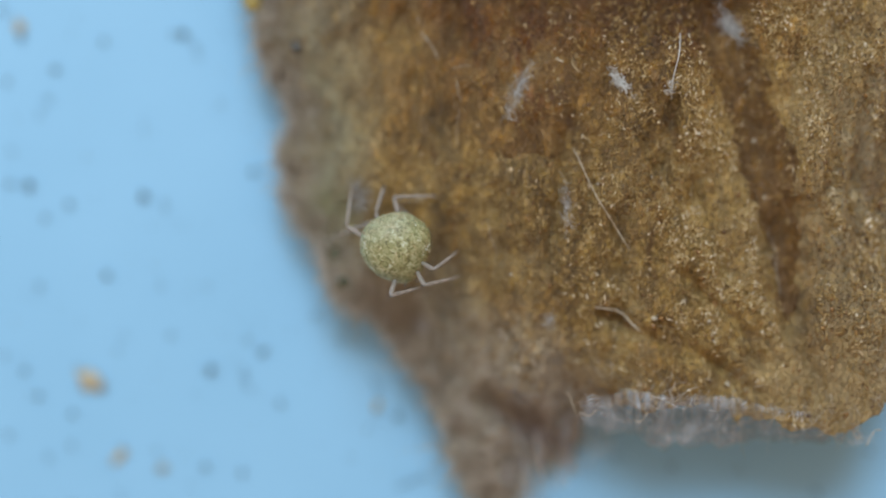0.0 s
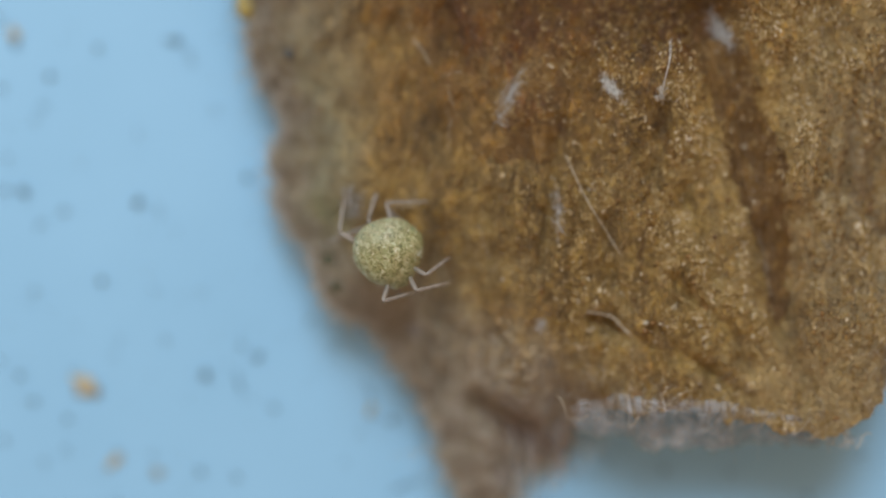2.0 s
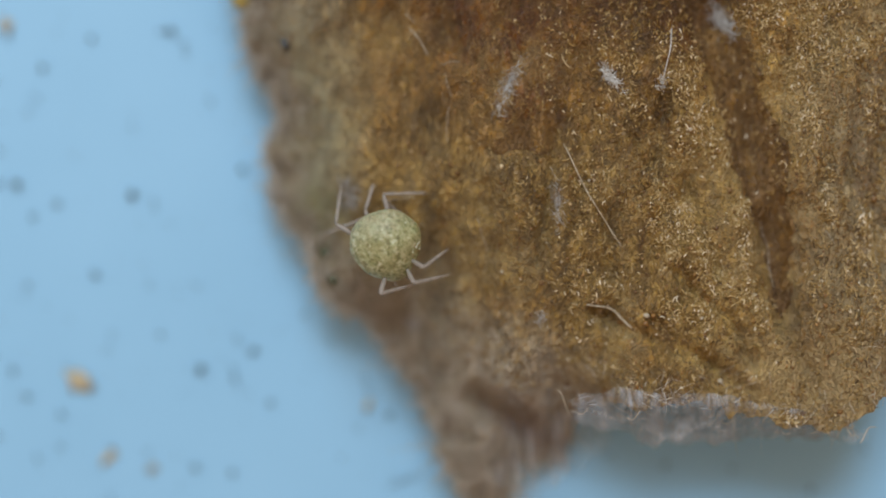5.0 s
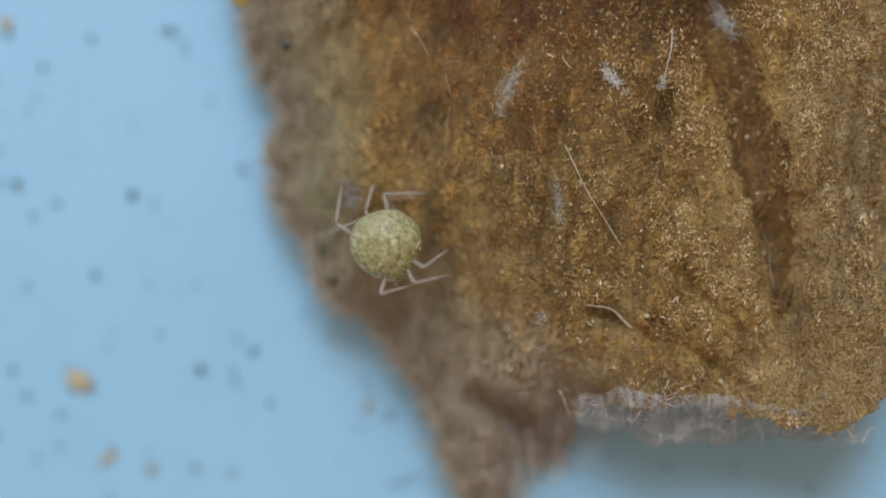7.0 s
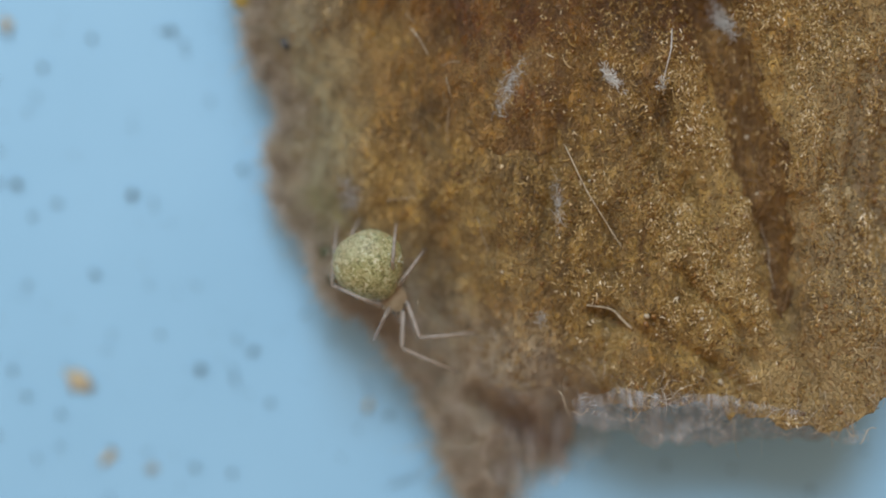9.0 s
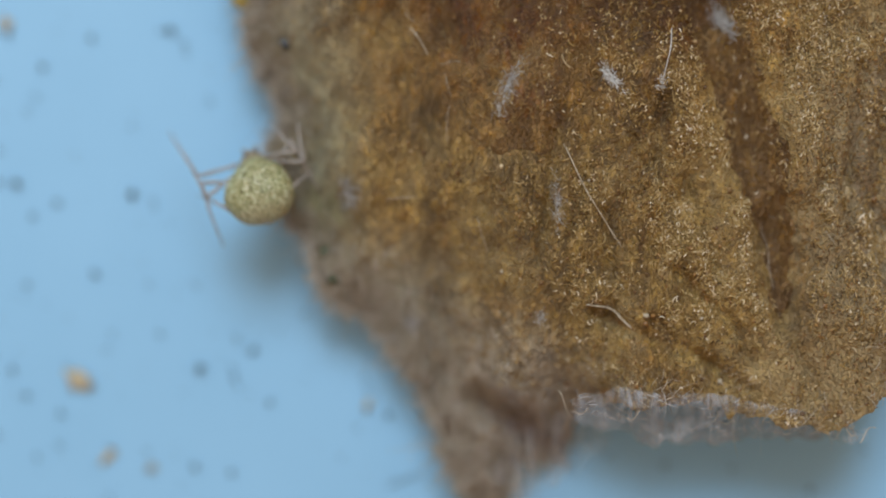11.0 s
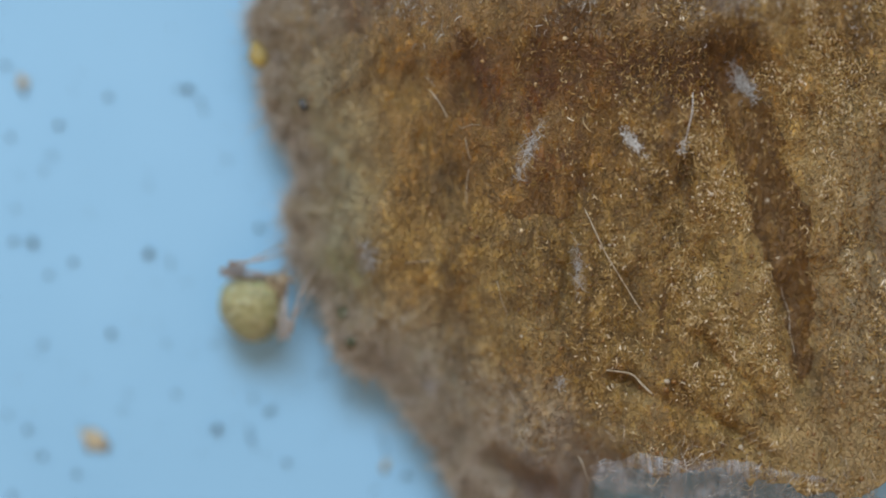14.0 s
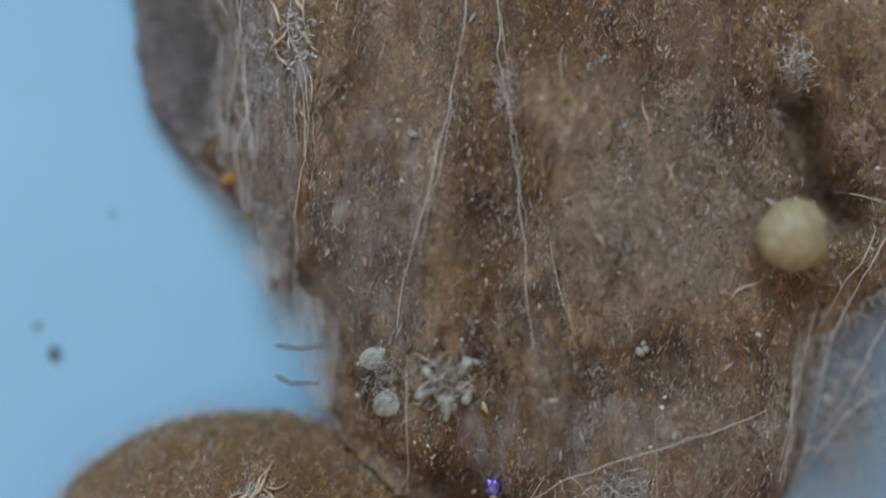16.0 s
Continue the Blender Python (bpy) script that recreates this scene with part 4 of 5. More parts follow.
veil("silk_veil", [(4.9, 30.5), (7.6, 31.0), (8.6, 27.0), (8.8, 23.6), (7.6, 22.6), (5.9, 23.0), (5.0, 26.0)], lambda x, y, rim: upper.top(x, y) + 0.10 + 0.08 * lattice_noise(x, y, 0.7, 273), "thin grey silk haze on weathered bark", 274, "haze_silk")
tuft((7.1, 21.9), 1.5, 220, 60, "silk", "thin silk strung over shell chips", flake=upper, lift=0.9, stretch=(0.9, 1.2))
tuft((9.2, 21.6), 1.7, 221, 80, "silk", "thin silk strung over dry bud scales", flake=upper, lift=0.7)


MAT["grey_tissue"] = veil_material("grey_tissue", (0.40, 0.40, 0.41), 0.18, 0.62, 420)
MAT["torn_tissue"] = veil_material("torn_tissue", (0.50, 0.51, 0.53), 0.05, 0.62, 700)


def torn_fringe():
    """White inner fibres that hang out under the bark's lower rim."""
    root = empty("torn_fringe", "white torn inner fibres under the bark's edge", "fringe", pose(0, 0, 0))
    sheet = Flake([(4.6, -5.2), (5.6, -4.95), (7.0, -4.9), (9, -5.05), (12, -5.5), (14.6, -6.5), (13, -6.5), (11.6, -6.3), (10.2, -6.45), (9, -6.3), (8.2, -6.75), (7.4, -6.5), (6.6, -6.1), (5.9, -5.8), (5.1, -5.6)],
                  lambda x, y, rim: 5.15 - 0.8 * np.clip((-5.4 - y) / 0.8, 0, 1.3) + 0.2 * lattice_noise(x, y, 0.8, 231) + 0.15 * lattice_noise(x, y, 0.3, 232), 0.09, 0.22, 233)
    part("tissue", *sheet.mesh(0.02), MAT["torn_tissue"], root, "thin torn white tissue")
    under = Flake([(4.9, -5.6), (7, -5.2), (10, -5.5), (13.6, -6.2), (12.6, -6.8), (11.2, -6.7), (9.6, -6.9), (8.0, -6.9), (6.4, -6.6), (5.3, -6.35), (4.8, -6.0)],
                  lambda x, y, rim: 3.1 + 0.35 * lattice_noise(x, y, 1.1, 236), 0.12, 0.30, 237)
    part("tissue", *under.mesh(0.02), MAT["grey_tissue"], root, "dull grey tissue hanging lower down")
    stuff("tissue_wool", fibres(sheet, 60, 0.4, 0.006, 234, 0, 0.9, 0.25, curl=1.2), MAT["silk"], root, "loose white threads on the tissue")
    stuff("tissue_fringe", fringe(sheet, 200, 0.25, 0.006, 235, None, 0.2), MAT["silk"], root, "fine white threads at the tissue's edge")
    for k, (px, py, qx, qy) in enumerate(((3.95, -4.85, 4.4, -5.7), (4.4, -5.7, 5.0, -5.55), (6.3, -5.9, 6.8, -5.65), (13.9, -6.2, 14.3, -6.6), (14.3, -6.6, 14.9, -6.1))):
        t = np.linspace(0, 1, 9)
        path = np.stack([px + (qx - px) * t, py + (qy - py) * t + 0.10 * np.sin(6 * t + k), 5.0 + 0.12 * np.sin(5 * t + 2 * k)], 1)[None]
        part("white_cord", *tube_mesh(path, (0.016 * np.array([0.5, 0.9, 1.1, 0.8, 1.2, 1.0, 0.7, 0.9, 0.4]))[None], 6), MAT["fuzz"], root, "twisted white cord of torn fibre")


torn_fringe()
tuft((2.6, 17.7), 1.5, 222, 60, "silk", "loose silk round a straw bundle", flake=lower, stretch=(0.8, 1.2), lift=0.3)
tuft((4.1, 33.4), 1.9, 223, 22, "white_wool", "curled white threads on the weathered rim", flake=upper, stretch=(0.8, 1.3), lift=0.5, radius=0.02)

# ---------------------------------------------------------------- crumbs on the bark
def on(flake, x, y, sink=0.0, rz=0.0, rx=0.0, ry=0.0):
    return pose(x * U, y * U, (float(flake.top(x, y)) - sink) * U, rx, ry, rz)


def crumb(name, flake, x, y, size, seed, material, label, stretch=(1, 1, 0.6), rz=0.0, group="", rough=0.28, sink=0.02):
    v, f = pebble(size, seed, stretch, 2, rough)
    v[:, 2] -= v[:, 2].min()
    return thing(name, v, f, MAT[material], label, name.replace("_", " "), group, at=on(flake, x, y, sink, rz))


crumb("seed_husk", lower, -7.3, 9.07, 0.46, 301, "husk", "small yellow husk stuck on the bark's edge", (0.75, 1.1, 0.6), 20)
crumb("soil_crumb", lower, -6.3, 6.3, 0.13, 299, "grain", "small black crumb on the bark's edge", (1.1, 0.8, 0.7), 0, "crumbs")
crumb("soil_crumb", lower, -5.6, 7.3, 0.2, 302, "grain", "small black crumb on the bark's edge", (0.8, 1.2, 0.7), 30, "crumbs")
crumb("moss_crumb", lower, -4.2, -0.1, 0.22, 303, "green_moss", "dark green moss crumb on the bark's edge", (1, 1.1, 0.6), 0, "crumbs", 0.5)
crumb("moss_crumb", lower, -3.9, -1.1, 0.20, 304, "green_moss", "dark green moss crumb on the bark's edge", (1, 0.9, 0.6), 0, "crumbs", 0.5)
crumb("orange_crumb", upper, 1.6, 28.75, 0.34, 305, "orange_crumb", "orange crumb on the weathered rim", (1.1, 0.7, 0.6), 30, "crumbs", 0.5)
crumb("silk_lump", upper, 3.2, 25.3, 0.26, 306, "pale_chip", "pale silk lump on the weathered rim", (0.8, 1.1, 0.6), 10, "crumbs", 0.5)
crumb("soil_crumb", upper, 1.6, 30.9, 0.26, 307, "grain", "small black crumb on the weathered rim", (1, 0.8, 0.7), 0, "crumbs")
crumb("yellow_crumb", upper, 10.6, 20.9, 0.16, 308, "yellow_scale", "yellow crumb among silk", (0.6, 1.4, 0.5), 20, "crumbs")
crumb("yellow_crumb", upper, 12.9, 21.2, 0.10, 309, "yellow_scale", "yellow crumb among silk", (2.2, 0.7, 0.5), 8, "crumbs")
crumb("pale_grain", lower, 5.05, 0.55 + 1.8, 0.06, 310, "straw", "tiny pale grain on the bark", (1, 1, 0.7), 0, "pale grains")
for k, (x, y) in enumerate(((2.05, -0.8), (8.5, 4.1), (7.0, -2.3), (8.9, -2.4), (10.6, 3.9), (9.6, -4.6))):
    crumb("pale_grain", lower, x, y, 0.06 + 0.015 * (k % 3), 311 + k, "straw", "tiny pale grain on the bark", (1, 1.2, 0.7), 40 * k, "pale grains")
for k, (x, y) in enumerate(((15.3, 30.5), (10.3, 22.45), (9.9, 21.5), (16.0, 23.1), (16.1, 22.9), (8.1, 30.2), (14.6, 32.8), (17.0, 20.0), (15.9, 22.8))):
    crumb("pale_grain", upper, x, y, 0.09 + 0.03 * (k % 3), 331 + k, "pale_chip", "tiny white grain among silk", (1, 1.3, 0.7), 50 * k, "pale grains")


def chip(x, y, outline, label, rz, tilt, flake=upper, lift=0.12):
    """A thin curved shell piece."""
    p = rounded(outline, 0.09)
    n = len(p)
    rings = [p * s for s in (1.0, 0.85, 0.55, 0.25)]
    top = np.concatenate([np.concatenate([r, (0.16 * (1 - s * s))[:, None] if np.ndim(s) else np.full((n, 1), 0.16 * (1 - s * s))], 1) for r, s in zip(rings, (1.0, 0.85, 0.55, 0.25))] + [np.array([[0, 0, 0.16]])])
    faces = []
    for r in range(3):
        faces += [(r * n + k, r * n + (k + 1) % n, (r + 1) * n + (k + 1) % n, (r + 1) * n + k) for k in range(n)]
    faces += [(3 * n + k, 3 * n + (k + 1) % n, 4 * n) for k in range(n)]
    m = len(top)
    below = top - [0, 0, 0.05]
    faces += [tuple(i + m for i in f[::-1]) for f in faces]
    faces += [((k + 1) % n, k, k + m, (k + 1) % n + m) for k in range(n)]
    return thing("shell_chip", np.concatenate([top, below]), faces, MAT["pale_chip"], label, "chip", "shell chips",
                 at=pose(x * U, y * U, (float(flake.top(x, y)) + lift) * U, tilt[0], tilt[1], rz))


chip(7.28, 21.03, [(-0.42, -0.35), (-0.1, -0.5), (0.35, -0.38), (0.44, 0.05), (0.2, 0.45), (-0.2, 0.42), (-0.46, 0.1)], "pale greenish shell chip caught in silk", 0, (6, -8))
chip(6.91, 22.58, [(-0.62, -0.1), (-0.25, -0.45), (0.3, -0.4), (0.58, -0.1), (0.6, 0.42), (0.1, 0.36), (-0.3, 0.3)], "pale ridged shell chip caught in silk", 0, (-8, 10))
chip(9.27, 21.0, [(-0.3, 0.35), (-0.2, -0.1), (0.02, -0.62), (0.2, -0.3), (0.34, 0.3)], "pale pointed shell chip caught in silk", 0, (10, 5))


for k, (x, y, turn) in enumerate(((8.75, 22.0, 40), (9.9, 22.3, -30), (8.6, 21.4, 110), (10.05, 21.4, 160))):
    chip(x, y, [(-0.16, 0.3), (-0.12, -0.1), (0.0, -0.42), (0.13, -0.1), (0.17, 0.28), (0.0, 0.4)], "small papery bud scale caught in silk", turn, (12, -14 + 8 * k), lift=0.2)


def splinters(name, x, y, pieces, label, flake, material="straw"):
    root = empty(name, label, "splinters", pose(x * U, y * U, float(flake.top(x, y)) * U))
    for k, (x0, y0, x1, y1, r) in enumerate(pieces):
        t = np.linspace(0, 1, 6)
        base = float(flake.top(x, y))
        px, py = x0 + (x1 - x0) * t, y0 + (y1 - y0) * t
        pz = flake.top(px + x, py + y) - base + 0.10 + 0.15 * np.sin(np.pi * t)
        path = np.stack([px + 0.10 * np.sin(5 * t + k), py + 0.09 * np.cos(6 * t + 2 * k), pz], 1)[None]
        part("splinter", *tube_mesh(path, (0.58 * r * np.array([0.25, 0.9, 1.1, 0.9, 0.6, 0.2]))[None], 6), MAT[material], root)
    return root


splinters("straw_tuft", 2.4, 17.5, [(0.0, 0.0, 1.05, 1.4, 0.12), (0.1, 0.3, 0.95, 1.2, 0.09), (0.0, -0.2, 0.15, -1.3, 0.12), (0.15, -1.1, 0.42, -2.2, 0.07), (-0.45, 0.1, 0.2, 0.35, 0.12), (-0.5, 0.25, 0.0, 0.4, 0.08),
          (0.5, 0.5, 1.3, 0.25, 0.08), (-0.6, -0.5, -0.1, 0.1, 0.05), (0.3, 0.2, 0.8, -0.5, 0.06), (0.7, 0.5, 1.4, 0.75, 0.07)],
          "bundle of pale broken straw splinters on brown bark", lower)
splinters("straw_tuft", 9.2, 21.6, [(-0.8, 0.6, 0.2, 1.2, 0.06), (-0.5, 0.2, 0.6, 0.7, 0.06), (0.2, 0.0, 0.9, 0.9, 0.05), (0.3, -0.2, 1.0, 0.4, 0.07), (-0.9, -0.1, -0.2, 0.5, 0.08),
          (0.5, 0.3, 1.2, -0.3, 0.05), (0.4, 0.5, 0.8, 1.4, 0.05), (-0.3, 0.9, -1.0, 1.1, 0.05)], "bundle of pale dry bud scales caught in silk", upper, "papery")
splinters("straw_tuft", 3.6, 33.6, [(-0.5, 1.2, 0.1, 0.2, 0.12), (0.1, 0.3, -0.5, -0.9, 0.10), (0.6, 0.2, 1.2, -0.5, 0.12), (-0.3, -0.4, 0.4, -1.2, 0.07), (0.5, 1.6, 0.7, 0.4, 0.14),
          (0.9, -0.9, 1.0, -2.6, 0.06), (-0.6, 0.2, -0.2, -0.2, 0.09)], "bundle of pale curled straw on weathered bark", upper)
splinters("straw_tuft", 12.0, 29.0, [(4.6, 0.2, 5.2, -1.2, 0.05), (4.7, 0.2, 4.8, -1.0, 0.04), (6.7, -4.5, 8.0, -3.6, 0.06), (1.2, 4.2, 1.1, 2.4, 0.05), (4.0, 2.6, 4.0, 1.0, 0.05),
          (2.2, -2.0, 2.6, -3.0, 0.05), (8.6, 3.3, 8.9, 2.6, 0.05)], "scattered pale straw splinters on weathered bark", upper)


def glass_bead():
    x, y = 10.94, 18.06
    v, f = pebble(0.29, 400, (0.9, 1.15, 0.8), 3, 0.35)
    v[:, 2] -= v[:, 2].min()
    ob = thing("shiny_scale", v, f, MAT["bead"], "shiny violet-blue insect scale on bark", "scale", at=pose(x * U, y * U, (float(max(upper.top(x, y), lower.top(x, y))) + 0.03) * U))
    w, g = pebble(0.19, 401, (0.7, 1.3, 0.6), 2, 0.2)
    part("white_tip", w, g, MAT["white_wool"], ob, "white tip", pose(0.02 * U, -0.42 * U, 0.18 * U))


glass_bead()
for k, line in enumerate(([(3.3, 22.9), (4.2, 22.8), (5.3, 22.95)], [(3.35, 21.85), (3.9, 21.6), (4.9, 21.65)])):
    p = np.array([(x, y, 3.3 + 0.35 * i) for i, (x, y) in enumerate(line)])
    t = np.linspace(0, 2, 9)
    path = np.stack([np.interp(t, [0, 1, 2], p[:, c]) for c in range(3)], 1)[None]
    thing("twig", *tube_mesh(path, (0.10 * np.array([0.4, 0.9, 1, 0.8, 0.9, 1, 0.9, 0.8, 0.7]))[None], 6), MAT["dark_stick"], "short dark twig sticking out from the bark", "twig", "twigs")

# ---------------------------------------------------------------- specks on the blue card
GRAINS = [(-10.09, 8.09, 0.16), (-13.05, 7.81, 0.10), (-16.67, 6.31, 0.10), (-15.02, 5.57, 0.07), (-15.23, 5.65, 0.06), (-15.44, 5.06, 0.08), (-11.53, 4.53, 0.08), (-9.62, 7.62, 0.08), (-9.52, 7.26, 0.07),
          (-8.63, 5.48, 0.08), (-16.46, 3.66, 0.08), (-7.46, 2.94, 0.12), (-15.83, 2.41, 0.16), (-16.50, 2.47, 0.12), (-11.53, 2.01, 0.16), (-14.32, 1.69, 0.11), (-15.23, 1.20, 0.10), (-12.90, -0.96, 0.12),
          (-15.42, -1.34, 0.09), (-10.89, -1.32, 0.08), (-9.16, -1.34, 0.08), (-15.97, -4.51, 0.11), (-16.71, -3.96, 0.08), (-12.27, -3.18, 0.07), (-10.51, -3.18, 0.09), (-12.48, -3.77, 0.07), (-7.65, -3.35, 0.09),
          (-6.98, -3.75, 0.10), (-7.12, -3.84, 0.10), (-8.99, -4.45, 0.18), (-7.78, -4.45, 0.08), (-7.76, -4.79, 0.09), (-7.61, -5.11, 0.07), (-5.11, -2.44, 0.09), (-4.16, -3.45, 0.07), (-6.40, -5.72, 0.11),
          (-2.00, -6.19, 0.12), (-2.95, -4.81, 0.07), (-15.44, -5.47, 0.11), (-14.17, -6.14, 0.10), (-14.22, -7.31, 0.09), (-16.55, -6.93, 0.09), (-15.08, -7.77, 0.09), (-9.20, -8.11, 0.12), (-7.82, -8.32, 0.10),
          (-11.00, -7.52, 0.07), (-2.78, -5.19, 0.09), (-16.14, 7.94, 0.10), (-16.84, 8.95, 0.10), (-3.16, -6.67, 0.07), (-3.76, -7.73, 0.07), (-14.87, 6.73, 0.12), (-2.78, -5.99, 0.10), (-12.31, -7.41, 0.10),
          (8.27, -8.05, 0.10), (10.77, -8.15, 0.08), (13.67, -8.96, 0.12), (6.19, -7.67, 0.08), (15.68, -7.46, 0.08), (1.81, -8.43, 0.08), (-12.37, -9.21, 0.08), (-10.47, 8.11, 0.08), (-13.96, -4.34, 0.06)]
MORE = [(-11.28, 12.32, 0.19), (-16.23, 14.28, 0.22), (-5.08, 22.4, 0.24), (-5.7, 23.4, 0.13), (-14.74, 22.94, 0.16), (-9.9, 19.9, 0.10), (-16.6, 12.0, 0.12), (-3.0, 27.5, 0.10)]
for k, (x, y, size) in enumerate(GRAINS + MORE):
    v, f = pebble(size, 500 + k, (1.0, 0.65 + 0.3 * ((k * 37) % 10) / 10, 0.7), 2, 0.4)
    v[:, 2] -= v[:, 2].min()
    thing("soil_grain", v, f, MAT["grain"], "tiny dark soil grain on blue card", "grain", "soil grains on the card", at=pose(x * U, y * U, 0, 0, 0, (k * 71) % 180))
for k, (x, y, size, sx) in enumerate(((-16.21, 8.35, 0.26, 0.8), (-13.52, -4.91, 0.55, 0.62), (-12.41, -7.73, 0.34, 0.55), (-2.77, -5.79, 0.24, 0.55), (-10.8, -8.14, 0.2, 0.9))):
    v, f = pebble(size, 560 + k, (1.0, sx, 0.12), 2, 0.6)
    v[:, 2] -= v[:, 2].min()
    thing("yellow_scale", v, f, MAT["yellow_scale" if k < 4 else "pale_chip"], "thin yellow plant scale on blue card" if k < 4 else "thin white scale on blue card", "scale", "scales on the card",
          at=pose(x * U, y * U, 0, 0, 0, (-55, -48, 50, 70, 30)[k]))
for k, (x, y, length, turn) in enumerate(((-10.73, 1.66, 0.5, 78), (-1.4, -8.6, 1.25, 14), (-6.9, 12.4, 0.6, 40))):
    t = np.linspace(-0.5, 0.5, 6)
    path = np.stack([length * t, 0.05 * np.sin(4 * t), np.full(6, 0.04)], 1)[None]
    thing("dark_fibre", *tube_mesh(path, (0.035 * np.array([0.5, 1, 1, 1, 0.8, 0.4]))[None], 5), MAT["grain"], "short dark fibre lying on blue card", "fibre", "fibres on the card", at=pose(x * U, y * U, 0, 0, 0, turn))


def fine_dust():
    rs = np.random.RandomState(77)
    pieces = []
    for k in range(520):
        x, y = rs.uniform(-18, 8), rs.uniform(-12, 34)
        if y > 10 and rs.uniform() < 0.6:
            continue
        v, f = pebble(rs.uniform(0.015, 0.055), 600 + k, (1, rs.uniform(0.4, 1), 0.6), 1, 0.3)
        v[:, 2] -= v[:, 2].min()
        a = rs.uniform(0, 6.28)
        v = np.stack([v[:, 0] * np.cos(a) - v[:, 1] * np.sin(a) + x, v[:, 0] * np.sin(a) + v[:, 1] * np.cos(a) + y, v[:, 2] + 0.001], 1)
        pieces.append((v, f))
    thing("fine_dust", *join(*pieces), MAT["dust"], "fine dark dust strewn over blue card", "dust", kind="stuff")


fine_dust()


# ---------------------------------------------------------------- spiders
FEMUR, SHIN = 1.75, 2.55
# where each leg joins the body: forward, sideways (left is +), height
HIPS = [(1.6, 0.30, 0.62), (1.4, 0.42, 0.60), (1.1, 0.44, 0.58), (0.85, 0.34, 0.58)]


def limb(length, r0, r1, bend, bands):
    t = np.linspace(0, 1, 14)
    path = np.stack([length * t, np.zeros(14), bend * np.sin(np.pi * t)], 1)[None]
    r = r0 + (r1 - r0) * t + 0.012 * np.sin(t * bands * np.pi) ** 2
    r[0] *= 0.8
    r[-1] *= 0.6
    return tube_mesh(path, r[None], 8)


def frame_along(p, q, up=Vector((0, 0, 1))):
    """A pose at p whose x axis points to q."""
    x = (q - p).normalized()
    y = up.cross(x)
    y = y.normalized() if y.length > 1e-4 else Vector((0, 1, 0))
    z = x.cross(y)
    m = Matrix((x, y, z)).transposed().to_4x4()
    m.translation = p * U
    return m


def leg_poses(hip, foot):
    """The poses of thigh (in the body's space) and shin (in the thigh's space) that bring the foot there."""
    hip, flip, foot = Vector(hip), foot[3] if len(foot) > 3 else 1, Vector(foot[:3])
    way = foot - hip
    d = min(max(way.length, 1.3), FEMUR + SHIN - 0.02)
    foot = hip + way.normalized() * d
    along = (FEMUR ** 2 - SHIN ** 2 + d * d) / (2 * d)
    rise = math.sqrt(max(FEMUR ** 2 - along ** 2, 0.0))
    n = way.normalized()
    up = Vector((0, 0, 1)) - n * n.z
    side = n.cross(Vector((0, 0, 1))).normalized()
    # part of the knee's rise goes sideways, outward as a rule, so that it stays low
    out = Vector((-0.5, 1.0 if hip.y > 0 else -1.0, 0))
    lean = (up.normalized() * 0.55 + side * (0.83 if side.dot(out) * flip > 0 else -0.83)).normalized() if flip else up.normalized()
    knee = hip + n * along + lean * rise
    thigh = frame_along(hip, knee)
    shin = thigh.inverted() @ frame_along(knee, foot)
    return thigh, shin


def bent_leg(hip, heading, thigh_turn, thigh_up, shin_turn, shin_up):
    """The poses of a leg whose thigh and shin point in those directions over the bark."""
    def way(turn, up):
        a, b = radians(turn - heading), radians(up)
        return Vector((math.cos(a) * math.cos(b), math.sin(a) * math.cos(b), math.sin(b)))
    hip = Vector(hip)
    knee = hip + way(thigh_turn, thigh_up) * FEMUR
    thigh = frame_along(hip, knee)
    return thigh, thigh.inverted() @ frame_along(knee, knee + way(shin_turn, shin_up))


